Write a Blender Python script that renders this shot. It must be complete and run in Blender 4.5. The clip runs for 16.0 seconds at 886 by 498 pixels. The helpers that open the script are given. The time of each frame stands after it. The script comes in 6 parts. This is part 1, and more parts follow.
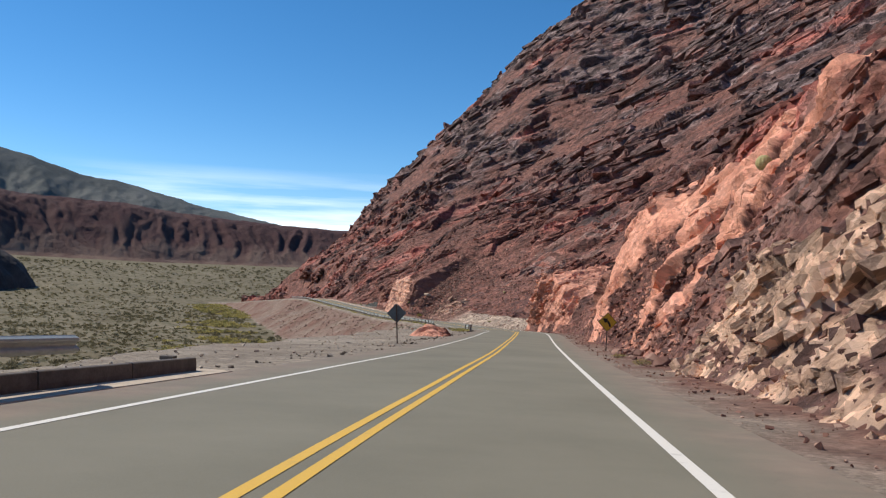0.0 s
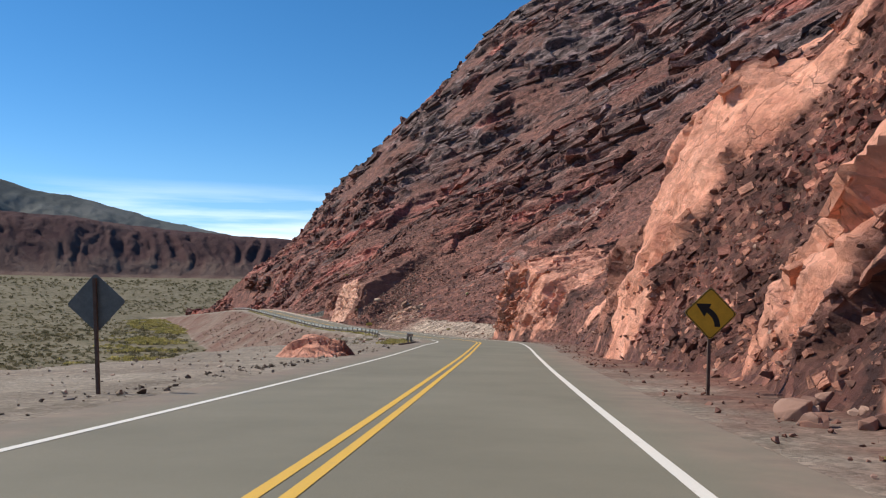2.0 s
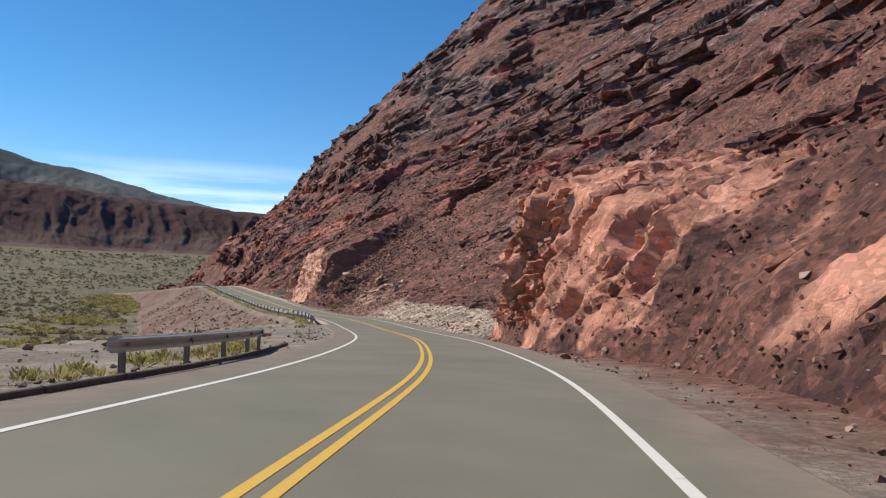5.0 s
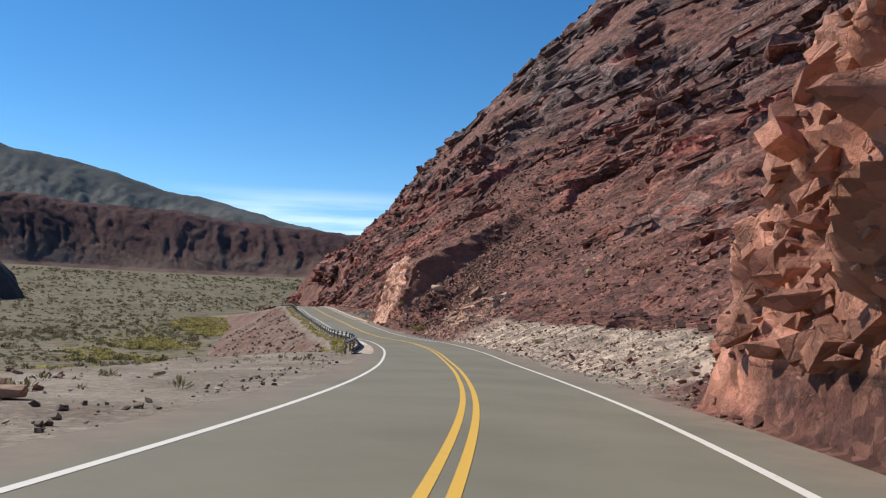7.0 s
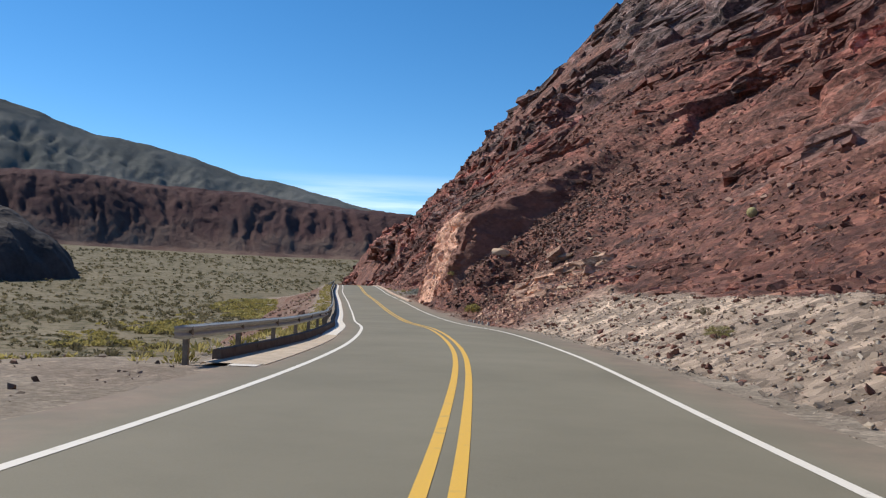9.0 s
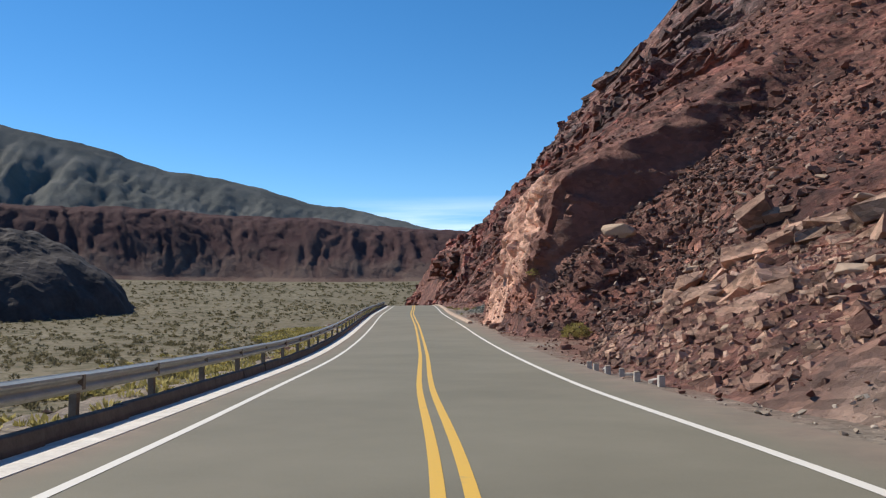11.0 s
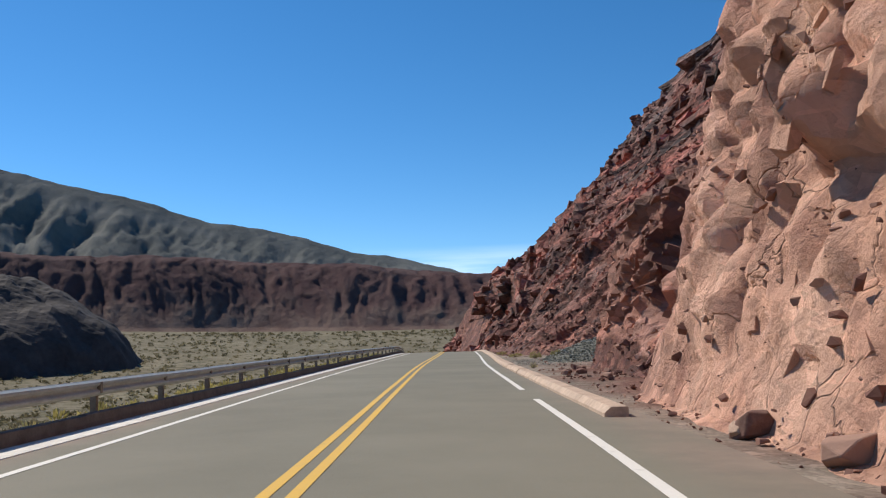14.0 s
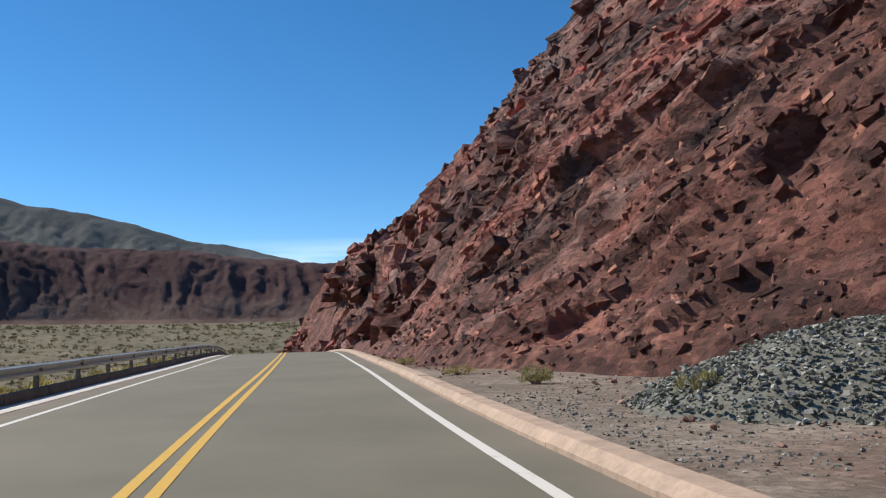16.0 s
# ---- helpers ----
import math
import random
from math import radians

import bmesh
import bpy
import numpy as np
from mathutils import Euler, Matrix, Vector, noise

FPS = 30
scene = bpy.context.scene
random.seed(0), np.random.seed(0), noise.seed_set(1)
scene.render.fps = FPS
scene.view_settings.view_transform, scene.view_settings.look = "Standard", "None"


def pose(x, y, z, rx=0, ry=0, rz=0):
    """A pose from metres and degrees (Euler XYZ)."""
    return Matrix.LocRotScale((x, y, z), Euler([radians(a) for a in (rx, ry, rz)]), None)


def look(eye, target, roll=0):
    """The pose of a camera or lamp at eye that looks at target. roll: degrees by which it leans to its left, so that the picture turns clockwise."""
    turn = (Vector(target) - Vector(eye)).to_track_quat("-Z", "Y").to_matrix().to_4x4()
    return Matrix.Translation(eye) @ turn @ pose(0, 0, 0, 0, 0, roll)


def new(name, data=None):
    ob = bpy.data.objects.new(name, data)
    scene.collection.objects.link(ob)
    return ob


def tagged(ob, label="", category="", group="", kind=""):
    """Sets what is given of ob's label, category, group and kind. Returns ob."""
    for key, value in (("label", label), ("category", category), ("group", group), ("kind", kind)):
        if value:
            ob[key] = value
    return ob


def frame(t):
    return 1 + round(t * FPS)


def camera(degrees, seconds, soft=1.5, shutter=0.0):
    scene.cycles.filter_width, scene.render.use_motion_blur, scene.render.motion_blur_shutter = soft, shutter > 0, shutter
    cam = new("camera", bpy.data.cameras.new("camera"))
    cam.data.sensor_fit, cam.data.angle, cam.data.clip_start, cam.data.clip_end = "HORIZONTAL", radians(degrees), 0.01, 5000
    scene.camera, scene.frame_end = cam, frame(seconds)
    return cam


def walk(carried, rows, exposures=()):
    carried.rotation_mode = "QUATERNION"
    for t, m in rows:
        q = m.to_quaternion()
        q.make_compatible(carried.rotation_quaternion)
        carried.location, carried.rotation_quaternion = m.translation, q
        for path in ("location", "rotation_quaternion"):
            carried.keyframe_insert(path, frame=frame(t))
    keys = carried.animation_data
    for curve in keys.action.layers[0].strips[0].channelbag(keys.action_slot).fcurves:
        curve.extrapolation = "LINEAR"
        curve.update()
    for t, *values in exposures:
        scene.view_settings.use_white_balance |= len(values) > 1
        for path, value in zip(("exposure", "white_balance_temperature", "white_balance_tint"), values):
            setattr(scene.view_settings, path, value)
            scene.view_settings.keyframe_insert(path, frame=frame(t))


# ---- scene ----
cam = camera(56.4, 16.0, soft=1.2)
PATH = [
    (0, (-4.41, -90.15, 6.22), (-5.62, -70.20, 6.77), 2.13),
    (0.5, (-3.94, -81.69, 5.64), (-5.01, -61.73, 6.03), 1.13),
    (1, (-3.51, -73.18, 5.11), (-4.35, -53.19, 5.31), 0.46),
    (1.5, (-3.16, -64.65, 4.59), (-3.74, -44.67, 5.03), 0.59),
    (2, (-2.71, -56.00, 4.06), (-3.13, -36.02, 4.86), 0.66),
    (2.5, (-2.25, -47.39, 3.57), (-2.61, -27.42, 4.62), 0.76),
    (3, (-1.72, -39.06, 3.09), (-2.14, -19.09, 4.14), 0.37),
    (3.2, (-1.62, -35.63, 2.94), (-2.06, -15.66, 3.88), 0.29),
    (5.3, (0.12, 0.12, 1.23), (-0.75, 20.10, 1.66), 2.71),
    (5.5, (0.08, 3.50, 1.04), (-1.04, 23.46, 1.48), 2.89),
    (6, (-0.04, 12.17, 0.45), (-2.17, 32.05, 1.03), 3.45),
    (6.5, (-0.48, 21.01, -0.05), (-3.48, 40.77, 0.77), 2.94),
    (7, (-1.11, 29.74, -0.62), (-4.62, 49.41, 0.33), 1.98),
    (7.5, (-2.10, 38.34, -1.23), (-6.06, 57.93, -0.46), 2.21),
    (8, (-3.18, 47.04, -1.76), (-7.59, 66.53, -1.09), 2.78),
    (8.5, (-4.63, 55.68, -2.24), (-9.40, 75.09, -1.75), 3.21),
    (9, (-6.18, 64.42, -2.72), (-11.44, 83.71, -2.19), 2.11),
    (9.2, (-6.96, 67.92, -2.94), (-12.39, 87.16, -2.41), 2.17),
    (11.3, (-17.17, 104.10, -4.24), (-24.42, 122.71, -3.11), -1.00),
    (11.5, (-18.21, 107.53, -4.42), (-25.64, 126.06, -3.24), -1.02),
    (12, (-21.28, 115.97, -4.80), (-28.87, 134.44, -3.70), -0.66),
    (12.5, (-24.43, 124.30, -5.09), (-32.04, 142.76, -4.00), -0.37),
    (13, (-27.57, 132.61, -5.27), (-35.30, 151.00, -3.87), -0.56),
    (13.5, (-30.83, 140.89, -5.39), (-38.65, 159.21, -3.57), -0.76),
    (14, (-34.16, 149.10, -5.36), (-42.06, 167.35, -3.15), -1.56),
    (14.5, (-37.75, 157.19, -5.37), (-45.52, 175.44, -2.80), -1.61),
    (15, (-41.22, 165.35, -5.34), (-48.00, 184.00, -2.89), -1.51),
    (15.5, (-44.76, 173.41, -5.26), (-49.87, 192.62, -3.08), -1.95),
    (16, (-48.31, 181.59, -5.29), (-52.65, 201.02, -3.35), -1.66),
]
walk(cam, [(t, look(eye, target, roll)) for t, eye, target, roll in PATH])

# ---- sky, sun, exposure ----
SUN = Vector((-0.67, 0.15, 0.72)).normalized()
world = bpy.data.worlds.new("sky")
scene.world = world
world.use_nodes = True
wn = world.node_tree.nodes
wl = world.node_tree.links
wn.clear()
w_out = wn.new("ShaderNodeOutputWorld")
w_bg = wn.new("ShaderNodeBackground")
w_sky = wn.new("ShaderNodeTexSky")
w_sky.sky_type = "NISHITA"
w_sky.sun_disc = False
w_sky.sun_elevation = math.asin(SUN.z)
w_sky.sun_rotation = math.atan2(SUN.x, SUN.y)
w_sky.altitude = 2800
w_sky.air_density = 1.0
w_sky.dust_density = 0.25
w_sky.ozone_density = 4.0
w_bg.inputs["Strength"].default_value = 0.15
wl.new(w_bg.outputs[0], w_out.inputs[0])
# a bank of thin cloud low over the far valley
w_co = wn.new("ShaderNodeTexCoord")
w_map = wn.new("ShaderNodeMapping")
w_map.inputs["Scale"].default_value = (2.2, 2.2, 30.0)
w_no = wn.new("ShaderNodeTexNoise")
w_no.inputs["Scale"].default_value = 1.6
w_no.inputs["Detail"].default_value = 5.0
w_no.inputs["Roughness"].default_value = 0.55
w_ra = wn.new("ShaderNodeMapRange")
w_ra.inputs["From Min"].default_value = 0.40
w_ra.inputs["From Max"].default_value = 0.66
w_sep = wn.new("ShaderNodeSeparateXYZ")
w_hi = wn.new("ShaderNodeMapRange")
w_hi.inputs["From Min"].default_value = 0.115
w_hi.inputs["From Max"].default_value = 0.05
w_mul = wn.new("ShaderNodeMath")
w_mul.operation = "MULTIPLY"
w_mix = wn.new("ShaderNodeMix")
w_mix.data_type = "RGBA"
wl.new(w_co.outputs["Generated"], w_map.inputs["Vector"])
wl.new(w_map.outputs[0], w_no.inputs["Vector"])
wl.new(w_no.outputs["Fac"], w_ra.inputs["Value"])
wl.new(w_co.outputs["Generated"], w_sep.inputs[0])
wl.new(w_sep.outputs["Z"], w_hi.inputs["Value"])
wl.new(w_ra.outputs[0], w_mul.inputs[0])
wl.new(w_hi.outputs[0], w_mul.inputs[1])
w_dot = wn.new("ShaderNodeVectorMath")
w_dot.operation = "DOT_PRODUCT"
w_dot.inputs[1].default_value = (-0.26, 0.965, 0.0)
wl.new(w_co.outputs["Generated"], w_dot.inputs[0])
w_sec = wn.new("ShaderNodeMapRange")
w_sec.inputs["From Min"].default_value = 0.955
w_sec.inputs["From Max"].default_value = 0.985
wl.new(w_dot.outputs["Value"], w_sec.inputs["Value"])
w_mul2 = wn.new("ShaderNodeMath")
w_mul2.operation = "MULTIPLY"
wl.new(w_mul.outputs[0], w_mul2.inputs[0])
wl.new(w_sec.outputs[0], w_mul2.inputs[1])
wl.new(w_mul2.outputs[0], w_mix.inputs["Factor"])
w_hue = wn.new("ShaderNodeHueSaturation")
w_hue.inputs["Hue"].default_value = 0.496
w_hue.inputs["Saturation"].default_value = 1.24
w_hue.inputs["Value"].default_value = 0.93
wl.new(w_sky.outputs[0], w_hue.inputs["Color"])
wl.new(w_hue.outputs[0], w_mix.inputs["A"])
w_mix.inputs["B"].default_value = (8.5, 9.3, 10.2, 1)
wl.new(w_mix.outputs["Result"], w_bg.inputs["Color"])

sun = new("sun", bpy.data.lights.new("sun", "SUN"))
sun.data.energy = 4.8
sun.data.angle = radians(0.53)
sun.data.color = (1.0, 0.93, 0.82)
sun.matrix_world = look((0, 0, 0), tuple(-SUN))
scene.view_settings.exposure = 0.0


# ---- noise ----
def hashed(*cells):
    """A random number in 0..1 for each cell of whole numbers."""
    h = np.zeros(np.shape(cells[0]), np.uint32) + np.uint32(0x9E3779B9)
    for k, c in enumerate(cells):
        v = np.asarray(np.floor(c), np.int64).astype(np.uint32)
        h = (h ^ (v * np.uint32((0x85EBCA6B, 0xC2B2AE35, 0x27D4EB2F)[k]))) * np.uint32(0x01000193)
        h ^= h >> np.uint32(15)
        h *= np.uint32(0x2C1B3C6D)
        h ^= h >> np.uint32(13)
    return h.astype(np.float64) / 4294967295.0


def vnoise(x, y, z):
    """Smooth value noise, 0..1."""
    ix, iy, iz = np.floor(x), np.floor(y), np.floor(z)
    fx, fy, fz = x - ix, y - iy, z - iz
    fx, fy, fz = (f * f * (3 - 2 * f) for f in (fx, fy, fz))
    out = 0
    for a in (0, 1):
        for b in (0, 1):
            for c in (0, 1):
                wgt = (fx if a else 1 - fx) * (fy if b else 1 - fy) * (fz if c else 1 - fz)
                out = out + wgt * hashed(ix + a, iy + b, iz + c)
    return out


def fbm(p, size, octaves=4, rough=0.5):
    """Fractal noise about 0, from points (n, 3)."""
    total, amp, norm, f = 0.0, 1.0, 0.0, 1.0 / size
    for k in range(octaves):
        total = total + amp * (vnoise(p[:, 0] * f + 17.3 * k, p[:, 1] * f - 9.1 * k, p[:, 2] * f + 5.7 * k) - 0.5)
        norm += amp
        amp *= rough
        f *= 2.03
    return total / norm * 2


def smooth(a, b, v):
    t = np.clip((v - a) / (b - a), 0, 1)
    return t * t * (3 - 2 * t)


# ---- the road's line ----
LINE = [
    (-8.58, -150.00, 8.27), (-7.27, -120.00, 6.56), (-6.27, -90.01, 4.90), (-5.31, -70.31, 3.66), (-4.20, -50.02, 2.37),
    (-3.20, -30.50, 1.26), (-2.37, -15.28, 0.47), (-1.59, 0.01, -0.24), (-1.10, 14.90, -1.09), (-1.77, 29.60, -1.99),
    (-3.17, 44.41, -2.89), (-5.54, 59.20, -3.79), (-8.56, 73.92, -4.57), (-12.23, 88.68, -5.12), (-17.05, 103.09, -5.62),
    (-22.64, 116.62, -6.21), (-28.21, 130.50, -6.63), (-33.96, 144.40, -6.78), (-39.77, 158.21, -6.74), (-45.69, 172.00, -6.71),
    (-53.39, 190.16, -6.68), (-62.75, 213.34, -6.62), (-74.32, 240.99, -6.73), (-87.17, 268.02, -7.90), (-103.97, 298.72, -10.14),
    (-130.98, 341.01, -13.48), (-166.00, 390.00, -17.01),
]


def spline(points, n=40):
    p = np.array(points, float)
    out = []
    u = np.linspace(0, 1, n, endpoint=False)[:, None]
    for i in range(len(p) - 1):
        a, b, c, d = p[max(i - 1, 0)], p[i], p[i + 1], p[min(i + 2, len(p) - 1)]
        out.append(0.5 * (2 * b + (c - a) * u + (2 * a - 5 * b + 4 * c - d) * u**2 + (3 * b - a - 3 * c + d) * u**3))
    return np.vstack(out + [p[-1:]])


AXIS = spline(LINE)
AXIS_S = np.r_[0, np.cumsum(np.hypot(*np.diff(AXIS[:, :2], axis=0).T))] - 61.0
TAN = np.gradient(AXIS[:, :2], axis=0)
TAN /= np.linalg.norm(TAN, axis=1)[:, None]
ker = np.ones(61) / 61
TAN = np.stack([np.convolve(np.pad(TAN[:, k], 30, mode="edge"), ker, "valid") for k in (0, 1)], 1)
TAN /= np.linalg.norm(TAN, axis=1)[:, None]


def along(s, d, h=0.0):
    """World places from the distance along the road, across it (right is positive) and above it."""
    s, d, h = np.broadcast_arrays(np.asarray(s, float), np.asarray(d, float), np.asarray(h, float))
    x, y, z = (np.interp(s, AXIS_S, AXIS[:, k]) for k in range(3))
    tx, ty = np.interp(s, AXIS_S, TAN[:, 0]), np.interp(s, AXIS_S, TAN[:, 1])
    return np.stack([x + ty * d, y - tx * d, z + h], -1)


def place(s, d, h=0.0):
    return Vector(along(s, d, h).tolist())


def heading(s):
    """The turn about z that lays +y along the road."""
    return math.degrees(math.atan2(-np.interp(s, AXIS_S, TAN[:, 0]), np.interp(s, AXIS_S, TAN[:, 1])))


def keyed(s, *pairs):
    k = np.array(pairs, float).reshape(-1, 2)
    return np.interp(s, k[:, 0], k[:, 1])


# ---- mesh helpers ----
def mesh_from(name, verts, faces, mat=None, smooth_shade=False, attrs=None):
    me = bpy.data.meshes.new(name)
    verts = np.asarray(verts, np.float32)
    faces = np.asarray(faces, np.int32)
    me.vertices.add(len(verts))
    me.vertices.foreach_set("co", verts.ravel())
    k = faces.shape[1]
    me.loops.add(faces.size)
    me.loops.foreach_set("vertex_index", faces.ravel())
    me.polygons.add(len(faces))
    me.polygons.foreach_set("loop_start", np.arange(0, faces.size, k, dtype=np.int32))
    me.polygons.foreach_set("use_smooth", np.full(len(faces), smooth_shade))
    me.update(calc_edges=True)
    me.validate()
    for key, values in (attrs or {}).items():
        a = me.attributes.new(key, "FLOAT", "POINT")
        a.data.foreach_set("value", np.asarray(values, np.float32).ravel())
    if mat:
        me.materials.append(mat)
    return me


def grid_faces(rows, cols):
    i = np.arange(rows - 1)[:, None] * cols + np.arange(cols - 1)[None]
    return np.stack([i, i + 1, i + cols + 1, i + cols], -1).reshape(-1, 4)


def part(name, bm, material, parent, label=""):
    me = bpy.data.meshes.new(name)
    bm.to_mesh(me)
    bm.free()
    me.materials.append(material)
    ob = new(name, me)
    ob.parent = parent
    return tagged(ob, label=label)


def empty(name, m, **tags):
    ob = new(name)
    ob.empty_display_size = 0.2
    ob.matrix_world = m
    return tagged(ob, **tags)


def box(bm, size, at=(0, 0, 0), turn=None, bevel=0.0):
    m = Matrix.Translation(at) @ (turn.to_4x4() if turn else Matrix()) @ Matrix.Diagonal((*size, 1))
    made = bmesh.ops.create_cube(bm, size=1, matrix=m)
    if bevel:
        edges = list({e for v in made["verts"] for e in v.link_edges})
        bmesh.ops.bevel(bm, geom=edges, offset=bevel, segments=2, affect="EDGES", profile=0.6)
    return bm


# ---- materials ----
class Nodes:
    """A node material with a principled surface."""

    def __init__(self, name, rough=0.9, metal=0.0, spec=0.3):
        self.mat = bpy.data.materials.new(name)
        self.mat.use_nodes = True
        self.t = self.mat.node_tree
        self.b = self.t.nodes["Principled BSDF"]
        self.b.inputs["Roughness"].default_value = rough
        self.b.inputs["Metallic"].default_value = metal
        self.b.inputs["Specular IOR Level"].default_value = spec
        self.pos = self.add("ShaderNodeNewGeometry").outputs["Position"]

    def add(self, kind, **props):
        n = self.t.nodes.new(kind)
        for key, value in props.items():
            if key == "op":
                n.operation = value
            elif key == "data":
                n.data_type = value
            elif key == "blend":
                n.blend_type = value
        return n

    def link(self, a, b):
        self.t.links.new(a, b)

    def put(self, socket, value):
        if isinstance(value, (int, float)):
            socket.default_value = value
        elif isinstance(value, tuple):
            socket.default_value = (*value, 1) if len(value) == 3 and len(socket.default_value) == 4 else value
        else:
            self.link(value, socket)

    def noise(self, scale, detail=4.0, rough=0.55, vector=None, warp=0.0):
        n = self.add("ShaderNodeTexNoise")
        n.inputs["Scale"].default_value = scale
        n.inputs["Detail"].default_value = detail
        n.inputs["Roughness"].default_value = rough
        n.inputs["Distortion"].default_value = warp
        self.link(vector or self.pos, n.inputs["Vector"])
        return n.outputs["Fac"]

    def cells(self, scale, vector=None, out="Color"):
        n = self.add("ShaderNodeTexVoronoi")
        n.inputs["Scale"].default_value = scale
        self.link(vector or self.pos, n.inputs["Vector"])
        return n.outputs[out]

    def scaled(self, scale, vector=None):
        n = self.add("ShaderNodeMapping")
        n.inputs["Scale"].default_value = scale
        self.link(vector or self.pos, n.inputs["Vector"])
        return n.outputs[0]

    def math(self, op, a, b=0.0, clamp=False):
        n = self.add("ShaderNodeMath", op=op)
        n.use_clamp = clamp
        self.put(n.inputs[0], a)
        self.put(n.inputs[1], b)
        return n.outputs[0]

    def range(self, v, lo, hi, a=0.0, b=1.0):
        n = self.add("ShaderNodeMapRange")
        self.put(n.inputs["Value"], v)
        for key, value in (("From Min", lo), ("From Max", hi), ("To Min", a), ("To Max", b)):
            n.inputs[key].default_value = value
        return n.outputs[0]

    def dot(self, vec):
        n = self.add("ShaderNodeVectorMath", op="DOT_PRODUCT")
        self.link(self.pos, n.inputs[0])
        n.inputs[1].default_value = vec
        return n.outputs["Value"]

    def combine(self, x, y, z):
        n = self.add("ShaderNodeCombineXYZ")
        for k, v in enumerate((x, y, z)):
            self.put(n.inputs[k], v)
        return n.outputs[0]

    def mix(self, f, a, b, blend="MIX"):
        n = self.add("ShaderNodeMix", data="RGBA", blend=blend)
        self.put(n.inputs["Factor"], f)
        self.put(n.inputs["A"], a)
        self.put(n.inputs["B"], b)
        return n.outputs["Result"]

    def ramp(self, f, *stops):
        n = self.add("ShaderNodeValToRGB")
        e = n.color_ramp.elements
        while len(e) < len(stops):
            e.new(0.5)
        for el, (at, colour) in zip(e, stops):
            el.position = at
            el.color = (*colour, 1)
        self.put(n.inputs["Fac"], f)
        return n.outputs["Color"]

    def attr(self, name):
        n = self.add("ShaderNodeAttribute")
        n.attribute_name = name
        return n.outputs["Fac"]

    def random(self):
        return self.add("ShaderNodeObjectInfo").outputs["Random"]

    def island(self):
        return self.add("ShaderNodeNewGeometry").outputs["Random Per Island"]

    def done(self, colour, bump=None, strength=0.5, distance=0.05, rough=None):
        self.put(self.b.inputs["Base Color"], colour)
        if rough is not None:
            self.put(self.b.inputs["Roughness"], rough)
        if bump is not None:
            n = self.add("ShaderNodeBump")
            n.inputs["Strength"].default_value = strength
            n.inputs["Distance"].default_value = distance
            self.link(bump, n.inputs["Height"])
            self.link(n.outputs[0], self.b.inputs["Normal"])
        return self.mat


BED = Vector((-0.15, 0.55, 0.82)).normalized()
STRIKE = BED.cross(Vector((0, 0, 1))).normalized()
DIP = BED.cross(STRIKE)


